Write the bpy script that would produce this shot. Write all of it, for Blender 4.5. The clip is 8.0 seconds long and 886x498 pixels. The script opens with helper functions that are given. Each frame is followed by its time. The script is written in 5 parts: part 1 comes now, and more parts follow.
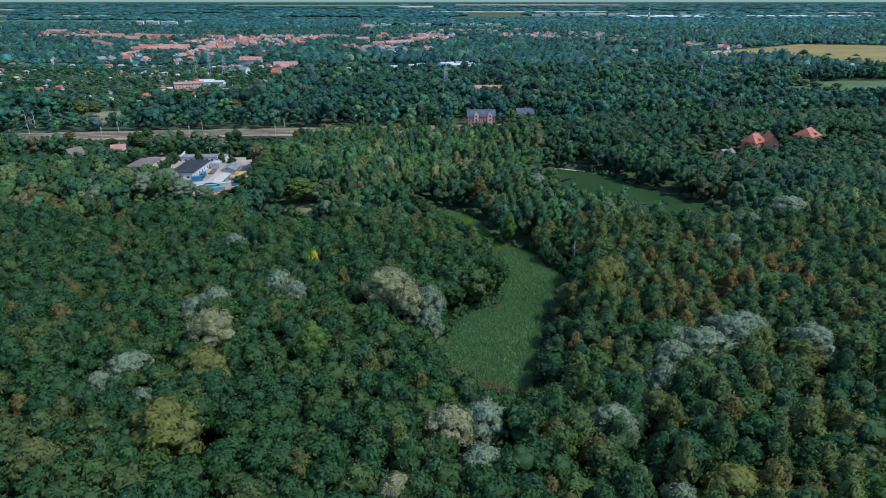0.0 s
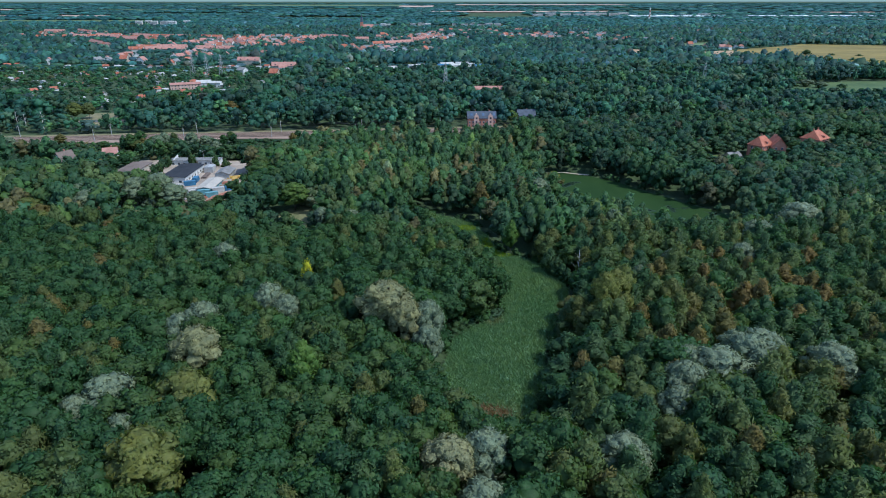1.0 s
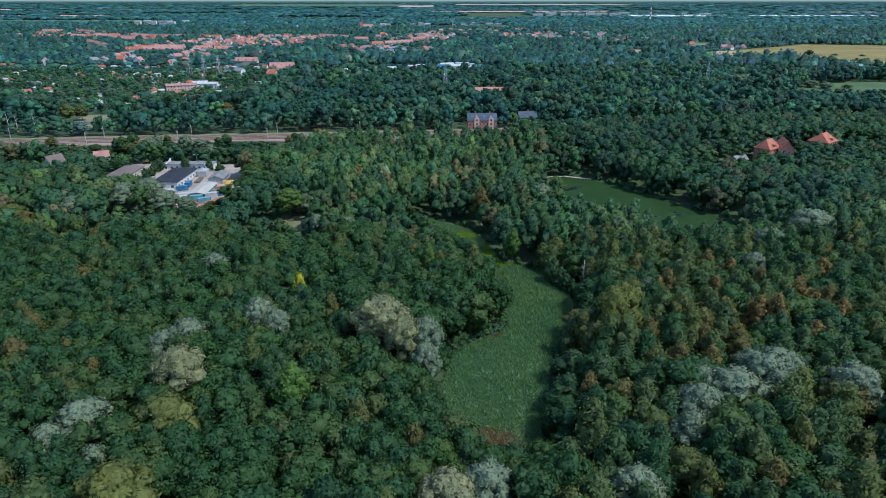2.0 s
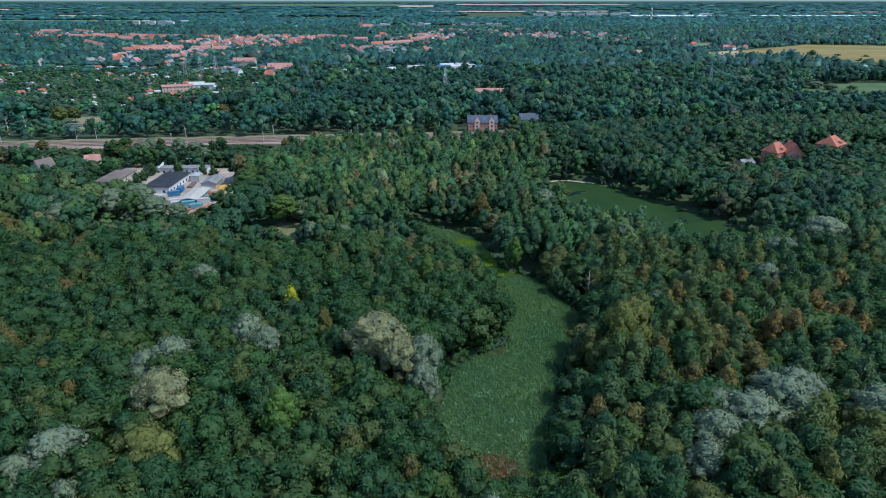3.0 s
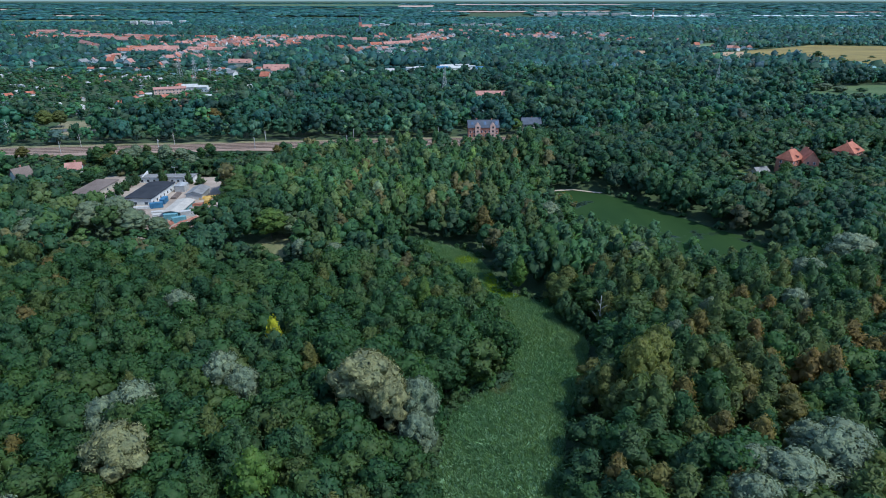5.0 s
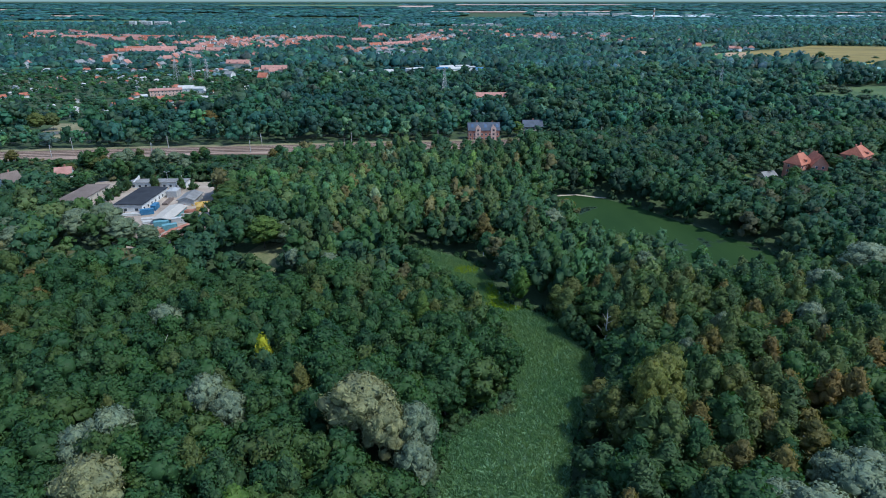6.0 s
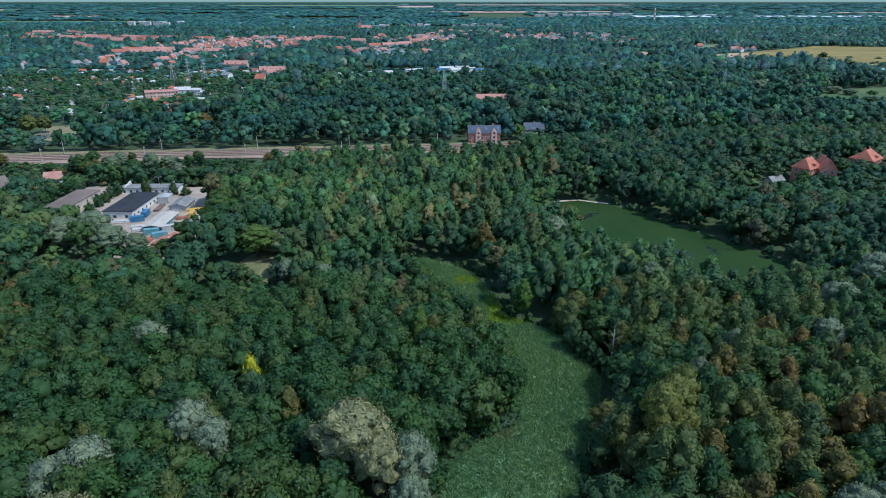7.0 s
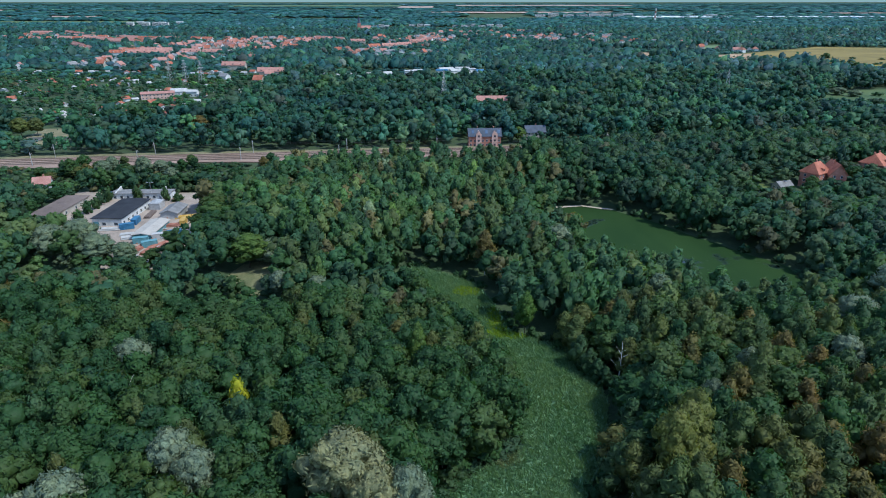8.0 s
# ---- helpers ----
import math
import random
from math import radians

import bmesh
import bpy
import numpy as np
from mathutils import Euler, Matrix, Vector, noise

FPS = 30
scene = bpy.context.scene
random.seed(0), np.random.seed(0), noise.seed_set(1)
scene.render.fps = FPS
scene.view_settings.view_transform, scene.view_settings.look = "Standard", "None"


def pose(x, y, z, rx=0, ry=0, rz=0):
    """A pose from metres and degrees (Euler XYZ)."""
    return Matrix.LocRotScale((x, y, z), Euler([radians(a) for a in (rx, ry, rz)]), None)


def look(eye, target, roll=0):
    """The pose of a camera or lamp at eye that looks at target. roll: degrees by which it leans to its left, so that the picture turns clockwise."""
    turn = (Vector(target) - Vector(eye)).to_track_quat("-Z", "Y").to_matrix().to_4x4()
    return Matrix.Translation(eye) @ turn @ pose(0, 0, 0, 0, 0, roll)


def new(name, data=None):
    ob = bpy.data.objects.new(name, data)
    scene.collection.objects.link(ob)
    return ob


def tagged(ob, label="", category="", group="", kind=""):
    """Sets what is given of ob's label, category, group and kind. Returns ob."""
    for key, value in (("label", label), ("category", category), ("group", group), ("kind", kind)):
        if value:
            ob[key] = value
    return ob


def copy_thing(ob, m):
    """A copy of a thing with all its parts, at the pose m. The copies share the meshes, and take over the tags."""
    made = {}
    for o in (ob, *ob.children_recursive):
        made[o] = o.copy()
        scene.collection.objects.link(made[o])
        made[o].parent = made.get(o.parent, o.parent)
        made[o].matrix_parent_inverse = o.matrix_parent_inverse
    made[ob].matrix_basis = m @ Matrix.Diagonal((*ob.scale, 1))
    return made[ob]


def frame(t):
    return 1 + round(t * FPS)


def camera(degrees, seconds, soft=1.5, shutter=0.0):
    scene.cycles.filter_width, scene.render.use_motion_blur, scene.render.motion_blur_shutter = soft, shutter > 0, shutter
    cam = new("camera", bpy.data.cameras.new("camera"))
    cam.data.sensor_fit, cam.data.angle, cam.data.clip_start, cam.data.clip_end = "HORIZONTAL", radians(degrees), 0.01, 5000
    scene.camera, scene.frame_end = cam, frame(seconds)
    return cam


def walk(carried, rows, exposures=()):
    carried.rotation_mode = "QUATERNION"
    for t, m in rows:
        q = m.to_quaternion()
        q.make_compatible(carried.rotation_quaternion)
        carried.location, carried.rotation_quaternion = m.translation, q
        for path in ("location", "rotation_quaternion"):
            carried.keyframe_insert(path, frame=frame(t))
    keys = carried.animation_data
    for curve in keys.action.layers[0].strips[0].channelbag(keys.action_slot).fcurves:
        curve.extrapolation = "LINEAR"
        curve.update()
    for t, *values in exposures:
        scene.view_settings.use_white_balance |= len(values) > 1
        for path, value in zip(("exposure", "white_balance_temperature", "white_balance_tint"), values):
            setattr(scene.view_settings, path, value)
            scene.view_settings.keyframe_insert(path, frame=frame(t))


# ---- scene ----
# ---------------------------------------------------------------- camera
cam = camera(71.45, 8.0, soft=1.0)
# seconds, x, y, z, pitch, roll, yaw
PATH = [
    (0.0, 0.000, 0.000, 104.820, -21.9832, 0.0, -0.2335),
    (1.0, 0.371, 10.378, 104.729, -22.0031, 0.0, -0.2266),
    (2.0, 0.741, 20.648, 104.665, -22.0166, 0.0, -0.2198),
    (3.0, 1.110, 30.810, 104.630, -22.0237, 0.0, -0.2129),
    (4.0, 1.479, 40.864, 104.623, -22.0245, 0.0, -0.2061),
    (5.0, 1.847, 50.810, 104.643, -22.0189, 0.0, -0.1993),
    (6.0, 2.214, 60.648, 104.691, -22.0070, 0.0, -0.1924),
    (7.0, 2.581, 70.378, 104.767, -21.9887, 0.0, -0.1856),
    (8.0, 2.946, 80.000, 104.871, -21.9640, 0.0, -0.1788),
]
STOPS, KELVIN, TINT = 0.59, 5760, 5
walk(cam, [(t, pose(x, y, z, 90 + pitch, 0, yaw) @ pose(0, 0, 0, 0, 0, roll)) for t, x, y, z, pitch, roll, yaw in PATH],
     exposures=((0.0, STOPS, KELVIN, TINT), (8.0, STOPS, KELVIN, TINT)))

# ---------------------------------------------------------------- light
SUN_HEIGHT, SUN_WAY = 55.0, Vector((0.93, -0.36, 0.0)).normalized()
world = bpy.data.worlds.new("sky")
scene.world = world
world.use_nodes = True
sky = world.node_tree.nodes.new("ShaderNodeTexSky")
sky.sky_type, sky.sun_disc = "NISHITA", False
sky.sun_elevation, sky.sun_rotation = radians(SUN_HEIGHT), math.atan2(SUN_WAY.x, SUN_WAY.y)
sky.dust_density, sky.air_density, sky.ozone_density = 0.4, 1.0, 1.6
back = world.node_tree.nodes["Background"]
back.inputs["Strength"].default_value = 0.15
world.node_tree.links.new(sky.outputs[0], back.inputs["Color"])
sun = new("sun", bpy.data.lights.new("sun", "SUN"))
sun.data.energy, sun.data.angle, sun.data.color = 2.65, radians(0.5), (1.0, 0.94, 0.85)
to_sun = Vector((SUN_WAY.x * math.cos(radians(SUN_HEIGHT)), SUN_WAY.y * math.cos(radians(SUN_HEIGHT)), math.sin(radians(SUN_HEIGHT))))
sun.matrix_world = look(to_sun * 500, (0, 0, 0))


# ---------------------------------------------------------------- materials
class Nodes:
    """A material's node tree with short calls."""

    def __init__(self, name):
        self.mat = bpy.data.materials.new(name)
        self.mat.use_nodes = True
        self.tree = self.mat.node_tree
        self.bsdf = self.tree.nodes["Principled BSDF"]
        self.out = self.tree.nodes["Material Output"]

    def node(self, kind):
        return self.tree.nodes.new("ShaderNode" + kind)

    def link(self, a, b):
        self.tree.links.new(a, b)

    def noise(self, scale, detail=4.0, stretch=None, rough=0.55):
        at = self.node("TexCoord").outputs["Object"]
        if stretch:
            m = self.node("Mapping")
            m.inputs["Scale"].default_value = stretch
            self.link(at, m.inputs["Vector"])
            at = m.outputs[0]
        n = self.node("TexNoise")
        n.inputs["Scale"].default_value, n.inputs["Detail"].default_value, n.inputs["Roughness"].default_value = scale, detail, rough
        self.link(at, n.inputs["Vector"])
        return n.outputs["Fac"]

    def ramp(self, fac, *stops):
        r = self.node("ValToRGB")
        while len(r.color_ramp.elements) < len(stops):
            r.color_ramp.elements.new(0.5)
        for e, (at, colour) in zip(r.color_ramp.elements, stops):
            e.position, e.color = at, (*colour, 1) if len(colour) == 3 else colour
        self.link(fac, r.inputs[0])
        return r.outputs[0]

    def mix(self, fac, a, b, blend="MIX"):
        m = self.node("Mix")
        m.data_type, m.blend_type = "RGBA", blend
        for value, socket in ((fac, m.inputs[0]), (a, m.inputs[6]), (b, m.inputs[7])):
            if isinstance(value, (int, float)):
                socket.default_value = value
            elif isinstance(value, tuple):
                socket.default_value = (*value, 1)
            else:
                self.link(value, socket)
        return m.outputs[2]

    def bump(self, height, strength=0.4, distance=0.1):
        b = self.node("Bump")
        b.inputs["Strength"].default_value, b.inputs["Distance"].default_value = strength, distance
        self.link(height, b.inputs["Height"])
        self.link(b.outputs[0], self.bsdf.inputs["Normal"])


def grey(v):
    return (v, v, v)


def surface(name, dark, light, scale=1.0, rough=0.7, fine=12.0, metal=0.0, bump=0.3, spec=0.3, stretch=None):
    """Mottled matter: large stains between two colours, fine grain over them and fine relief."""
    n = Nodes(name)
    big = n.ramp(n.noise(scale, 5, stretch), (0.32, dark), (0.68, light))
    grain = n.noise(fine, 3, stretch)
    n.link(n.mix(0.55, big, n.ramp(grain, (0.3, grey(0.55)), (0.7, grey(1.25))), "MULTIPLY"), n.bsdf.inputs["Base Color"])
    n.bsdf.inputs["Roughness"].default_value, n.bsdf.inputs["Metallic"].default_value = rough, metal
    n.bsdf.inputs["Specular IOR Level"].default_value = spec
    n.bump(grain, bump, 0.05)
    return n.mat


def foliage(name, *colours, attribute=False, through_light=0.42, rough=0.6, grain=2.2):
    """Leaves: each tree has its own tone, each leaf cluster varies round it, some light passes through."""
    n = Nodes(name)
    if attribute:
        own = n.node("Attribute")
        own.attribute_name = "leaf_tint"
        tone = own.outputs["Color"]
    else:
        stops = [((k + 0.5) / len(colours), c) for k, c in enumerate(colours)]
        tone = n.ramp(n.node("ObjectInfo").outputs["Random"], *stops)
    leaf = n.ramp(n.node("NewGeometry").outputs["Random Per Island"], (0.0, grey(0.86)), (0.55, grey(1.0)), (1.0, grey(1.16)))
    tone = n.mix(1.0, tone, leaf, "MULTIPLY")
    patch = n.ramp(n.noise(0.45, 3), (0.3, (0.80, 0.86, 0.9)), (0.7, (1.18, 1.1, 0.95)))
    tone = n.mix(1.0, tone, patch, "MULTIPLY")
    fine = n.noise(grain, 3, None, 0.7)
    tone = n.mix(1.0, tone, n.ramp(fine, (0.30, grey(0.74)), (0.5, grey(1.0)), (0.72, grey(1.26))), "MULTIPLY")
    n.bump(fine, 0.6, 0.2)
    n.link(tone, n.bsdf.inputs["Base Color"])
    n.bsdf.inputs["Roughness"].default_value, n.bsdf.inputs["Specular IOR Level"].default_value = rough, 0.25
    glow = n.node("BsdfTranslucent")
    n.link(n.mix(1.0, tone, (1.15, 1.2, 0.6), "MULTIPLY"), glow.inputs["Color"])
    both = n.node("MixShader")
    both.inputs[0].default_value = through_light
    n.link(n.bsdf.outputs[0], both.inputs[1])
    n.link(glow.outputs[0], both.inputs[2])
    n.link(both.outputs[0], n.out.inputs["Surface"])
    return n.mat


DARK, DEEP, FRESH = (0.037, 0.096, 0.037), (0.031, 0.084, 0.040), (0.056, 0.128, 0.040)
OLIVE, BROWN = (0.105, 0.145, 0.055), (0.150, 0.125, 0.060)
SILVER, SAGE, LIME, GOLD = (0.150, 0.198, 0.130), (0.192, 0.204, 0.104), (0.098, 0.165, 0.040), (0.42, 0.42, 0.03)
TEAL = (0.042, 0.103, 0.055)

M = {
    "ash": foliage("leaves_ash", DARK, FRESH, DEEP, DARK),
    "locust": foliage("leaves_locust", (0.048, 0.110, 0.037), DARK, (0.043, 0.099, 0.036), (0.064, 0.118, 0.038)),
    "alder": foliage("leaves_alder", DARK, (0.047, 0.106, 0.050), (0.072, 0.123, 0.043), (0.056, 0.115, 0.051)),
    "maple": foliage("leaves_maple", (0.066, 0.120, 0.038), (0.09, 0.125, 0.045), (0.07, 0.13, 0.036), DARK),
    "poplar": foliage("leaves_poplar", (0.085, 0.136, 0.045), (0.098, 0.145, 0.053), (0.123, 0.157, 0.045), (0.06, 0.11, 0.047)),
    "birch": foliage("leaves_birch", (0.108, 0.132, 0.042), (0.124, 0.146, 0.046), (0.170, 0.142, 0.046), (0.092, 0.122, 0.042)),
    "birch_dry": foliage("leaves_birch_dry", (0.185, 0.145, 0.050), (0.200, 0.148, 0.052), (0.160, 0.145, 0.055), (0.185, 0.140, 0.050)),
    "willow": foliage("leaves_willow", SILVER, (0.162, 0.210, 0.138), (0.135, 0.182, 0.120), SILVER, through_light=0.15, grain=4.0),
    "osier": foliage("leaves_osier", (0.14, 0.19, 0.12), (0.155, 0.20, 0.13), (0.125, 0.175, 0.105), through_light=0.25),
    "sage": foliage("leaves_sage", SAGE, (0.205, 0.215, 0.116), SAGE, (0.168, 0.186, 0.090), through_light=0.15, grain=4.0),
    "olive": foliage("leaves_olive", (0.125, 0.155, 0.045), (0.15, 0.17, 0.045), (0.11, 0.14, 0.05)),
    "lime": foliage("leaves_lime", LIME, (0.085, 0.165, 0.035)),
    "gold": foliage("leaves_gold", GOLD, GOLD),
    "shrub": foliage("leaves_shrub", FRESH, DARK, (0.06, 0.11, 0.04), (0.05, 0.1, 0.05)),
    "woods": foliage("leaves_woods", attribute=True),
    "reeds": foliage("blades_reed", attribute=True, through_light=0.3, grain=3.0),
    "bark": surface("bark", (0.05, 0.04, 0.03), (0.12, 0.10, 0.08), 2.0, 0.9),
    "bark_birch": surface("bark_birch", (0.45, 0.44, 0.42), (0.75, 0.74, 0.70), 1.5, 0.7),
    "soil": surface("soil", (0.035, 0.06, 0.028), (0.06, 0.095, 0.04), 0.06, 0.95, 1.3),
    "mud": surface("reed_mat", (0.135, 0.245, 0.130), (0.180, 0.300, 0.160), 0.10, 0.95, 2.4, bump=0.8, stretch=(1, 0.5, 1)),
    "grass": surface("grass", (0.09, 0.13, 0.035), (0.17, 0.19, 0.06), 0.08, 0.95, 1.0),
    "meadow": surface("meadow", (0.05, 0.095, 0.035), (0.095, 0.14, 0.05), 0.03, 0.95, 0.3),
    "pale_roof": surface("pale_roof", (0.38, 0.355, 0.32), (0.47, 0.44, 0.40), 0.3, 0.8, 3.0, spec=0.15),
    "dry_grass": surface("dry_grass", (0.14, 0.145, 0.075), (0.26, 0.225, 0.135), 0.15, 0.95, 1.5),
    "clearing": surface("clearing_grass", (0.10, 0.125, 0.055), (0.19, 0.185, 0.095), 0.15, 0.95, 1.5),
    "stubble": surface("stubble", (0.15, 0.12, 0.035), (0.27, 0.205, 0.06), 0.012, 0.95, 0.08, stretch=(0.3, 1.6, 1)),
    "flax": surface("flax", (0.22, 0.18, 0.03), (0.31, 0.25, 0.04), 0.012, 0.95, 0.08),
    # tan greyed toward haze, painted in for the fields near the skyline
    "tan_field": surface("tan_field", (0.33, 0.24, 0.19), (0.46, 0.35, 0.28), 0.004, 0.95, 0.02),
    "ploughed": surface("ploughed", (0.30, 0.20, 0.12), (0.42, 0.29, 0.18), 0.01, 0.95, 0.06),
    "green_field": surface("green_field", (0.08, 0.14, 0.06), (0.13, 0.19, 0.09), 0.004, 0.95, 0.02),
    "ballast": surface("ballast", (0.20, 0.135, 0.10), (0.37, 0.275, 0.22), 0.10, 0.95, 1.5, stretch=(0.25, 1.6, 1)),
    "sand": surface("sand", (0.42, 0.36, 0.28), (0.58, 0.50, 0.40), 0.2, 0.95, 2.0),
    "steel_rail": surface("steel_rail", (0.16, 0.12, 0.10), (0.24, 0.19, 0.16), 0.5, 0.5, metal=0.6),
    "galvanised": surface("galvanised", grey(0.36), grey(0.50), 0.6, 0.5, metal=0.3),
    "wire": surface("wire", grey(0.06), grey(0.1), 1.0, 0.6),
    "asphalt": surface("asphalt", grey(0.09), grey(0.15), 0.1, 0.9, 2.0),
    "yard": surface("yard", (0.27, 0.22, 0.18), (0.42, 0.35, 0.29), 0.09, 0.9, 1.5),
    "white_wall": surface("white_wall", (0.50, 0.51, 0.50), (0.66, 0.665, 0.65), 0.3, 0.8, 3.0),
    "cream_wall": surface("cream_wall", (0.34, 0.31, 0.26), (0.46, 0.42, 0.36), 0.3, 0.85, 3.0),
    "brick": surface("brick", (0.34, 0.14, 0.10), (0.48, 0.22, 0.16), 0.4, 0.9, 4.0),
    "pink_wall": surface("pink_wall", (0.50, 0.32, 0.26), (0.66, 0.44, 0.37), 0.3, 0.9, 3.0),
    "felt": surface("felt", (0.018, 0.020, 0.026), (0.035, 0.038, 0.046), 0.2, 0.85, 3.0),
    "brown_roof": surface("brown_roof", (0.13, 0.10, 0.088), (0.19, 0.15, 0.13), 0.12, 0.9, 2.0),
    "slate": surface("slate", (0.035, 0.05, 0.075), (0.07, 0.09, 0.125), 0.3, 0.5, 3.0),
    "grey_roof": surface("grey_roof", grey(0.16), grey(0.26), 0.3, 0.7, 3.0),
    "tile_red": surface("tile_red", (0.28, 0.09, 0.055), (0.45, 0.165, 0.105), 0.35, 0.8, 2.5),
    "tile_pink": surface("tile_pink", (0.33, 0.165, 0.135), (0.46, 0.245, 0.205), 0.2, 0.85, 2.5),
    "tile_brown": surface("tile_brown", (0.24, 0.11, 0.08), (0.34, 0.17, 0.125), 0.25, 0.85, 2.5),
    "sheet_white": surface("sheet_white", (0.38, 0.38, 0.375), (0.52, 0.515, 0.50), 0.3, 0.6, 3.0),
    "sheet_blue": surface("sheet_blue", (0.03, 0.11, 0.22), (0.06, 0.19, 0.32), 0.4, 0.5, 3.0),
    "sheet_teal": surface("sheet_teal", (0.09, 0.24, 0.28), (0.17, 0.34, 0.38), 0.4, 0.55, 3.0),
    "sheet_yellow": surface("sheet_yellow", (0.42, 0.27, 0.06), (0.55, 0.36, 0.10), 0.4, 0.6, 3.0),
    "rust": surface("rust", (0.24, 0.10, 0.07), (0.38, 0.18, 0.13), 0.6, 0.7, 3.0),
    "glass": surface("glass", (0.02, 0.03, 0.04), (0.05, 0.07, 0.09), 0.3, 0.12, 2.0, bump=0.02, spec=0.6),
    "glasshouse": surface("glasshouse", (0.62, 0.68, 0.70), (0.85, 0.88, 0.88), 0.01, 0.35, 0.2, bump=0.05),
    "white_trim": surface("white_trim", grey(0.60), grey(0.74), 0.8, 0.6),
}


def pond_material():
    """Murky water under a thin green film that is broken in a few patches."""
    n = Nodes("pond_water")
    film = n.ramp(n.noise(0.035, 5), (0.33, grey(0)), (0.38, grey(1)))
    n.link(n.mix(film, (0.012, 0.022, 0.018), n.ramp(n.noise(0.05, 6, (1, 0.4, 1)), (0.3, (0.017, 0.042, 0.013)), (0.7, (0.026, 0.056, 0.017)))), n.bsdf.inputs["Base Color"])
    n.link(n.ramp(film, (0, grey(0.04)), (1, grey(0.75))), n.bsdf.inputs["Roughness"])
    n.link(n.ramp(film, (0, grey(0.5)), (1, grey(0.05))), n.bsdf.inputs["Specular IOR Level"])
    n.bump(n.noise(1.5, 2), 0.05, 0.02)
    return n.mat


M["pond"] = pond_material()
M["water"] = surface("clear_water", (0.02, 0.03, 0.03), (0.04, 0.05, 0.05), 0.02, 0.08, 0.3, bump=0.02, spec=0.6)
M["solar"] = surface("solar_panel", (0.06, 0.10, 0.17), (0.10, 0.15, 0.24), 0.5, 0.25, 3.0, bump=0.02, spec=0.5)
M["timber"] = surface("timber", (0.34, 0.24, 0.17), (0.52, 0.40, 0.30), 0.4, 0.85, 3.0)

# ---------------------------------------------------------------- the lie of the land
REED = np.array([(-8, 318), (7, 309), (17, 301), (23, 282), (26, 264), (39, 255), (48, 243), (50, 224), (45, 206), (36, 188), (31, 167), (27, 150),
                 (27, 136), (20, 131), (11, 137), (0, 149), (-1, 160), (3, 178), (5, 190), (13, 197), (22, 203), (23, 212), (20, 231), (11.5, 247), (3.5, 261), (-6.5, 279), (-14, 296)], float)
POND = np.array([(64, 399), (80, 403), (96, 397), (111, 381), (127, 355), (142, 334), (152, 321), (148, 300), (132, 288), (114, 290), (95, 306), (77, 321), (61, 350)], float)
YARD = np.array([(-132, 298), (-104, 298), (-103, 318), (-110, 350), (-118, 400), (-192, 400), (-198, 350), (-175, 335), (-150, 320)], float)
CLEARING = np.array([(-63, 279), (-72, 281), (-78, 292), (-75, 303), (-66, 308), (-58, 301), (-56, 287)], float)
LAWN = np.array([(169, 418), (171, 431), (186, 427), (202, 416), (198, 410), (184, 415)], float)
STUBBLE = np.array([(570, 1262), (600, 1385), (663, 1434), (799, 1533), (892, 1607), (1250, 1560), (1250, 1190), (779, 1190), (644, 1208)], float)
FLAX = np.array([(612, 1086), (623, 1180), (793, 1184), (1250, 1180), (1250, 1003), (699, 1040)], float)
MEADOW = np.array([(401, 728), (452, 825), (568, 862), (700, 870), (700, 727)], float)
VILLA_ROAD = np.array([(164, 418), (176, 417), (196, 402), (226, 396), (268, 384), (266, 378), (224, 389), (193, 394)], float)
BACK_ROAD = np.array([(-410, 598), (-410, 606), (-318, 608), (-318, 600)], float)
CROSSING = np.array([(-298, 510), (-312, 568), (-286, 572), (-266, 512)], float)
GREENS = np.array([(497, 1408), (544, 1578), (676, 1658), (700, 1600), (575, 1471)], float)
PLOUGHED = np.array([(503, 1224), (554, 1361), (600, 1392), (640, 1400), (564, 1224)], float)
PALE_FIELD = np.array([(350, 1541), (380, 1700), (470, 1700), (434, 1541)], float)
BROWN_PLOT = np.array([(370, 1259), (414, 1408), (432, 1408), (386, 1259)], float)
POND_FAR = np.array([(371, 917), (393, 976), (419, 1010), (440, 1000), (430, 960), (403, 917)], float)


def smooth(a, b, v):
    v = np.clip((np.asarray(v, float) - a) / (b - a), 0, 1)
    return v * v * (3 - 2 * v)


def inside(poly, x, y):
    x, y = np.asarray(x, float), np.asarray(y, float)
    got = np.zeros(np.broadcast(x, y).shape, bool)
    for (ax, ay), (bx, by) in zip(poly, np.roll(poly, -1, 0)):
        if ay != by:
            got ^= ((ay > y) != (by > y)) & (x < (bx - ax) * (y - ay) / (by - ay) + ax)
    return got


def gap(poly, x, y):
    """Distance to a polygon, 0 inside."""
    x, y = np.asarray(x, float), np.asarray(y, float)
    best = np.full(np.broadcast(x, y).shape, 1e9)
    for a, b in zip(poly, np.roll(poly, -1, 0)):
        d = b - a
        k = np.clip(((x - a[0]) * d[0] + (y - a[1]) * d[1]) / (d @ d), 0, 1)
        best = np.minimum(best, np.hypot(x - a[0] - k * d[0], y - a[1] - k * d[1]))
    return np.where(inside(poly, x, y), 0.0, best)


EYE_HEIGHT, TOWN, FOLD, SQUEEZE = 104.8, 8.0, 2300.0, 0.0065


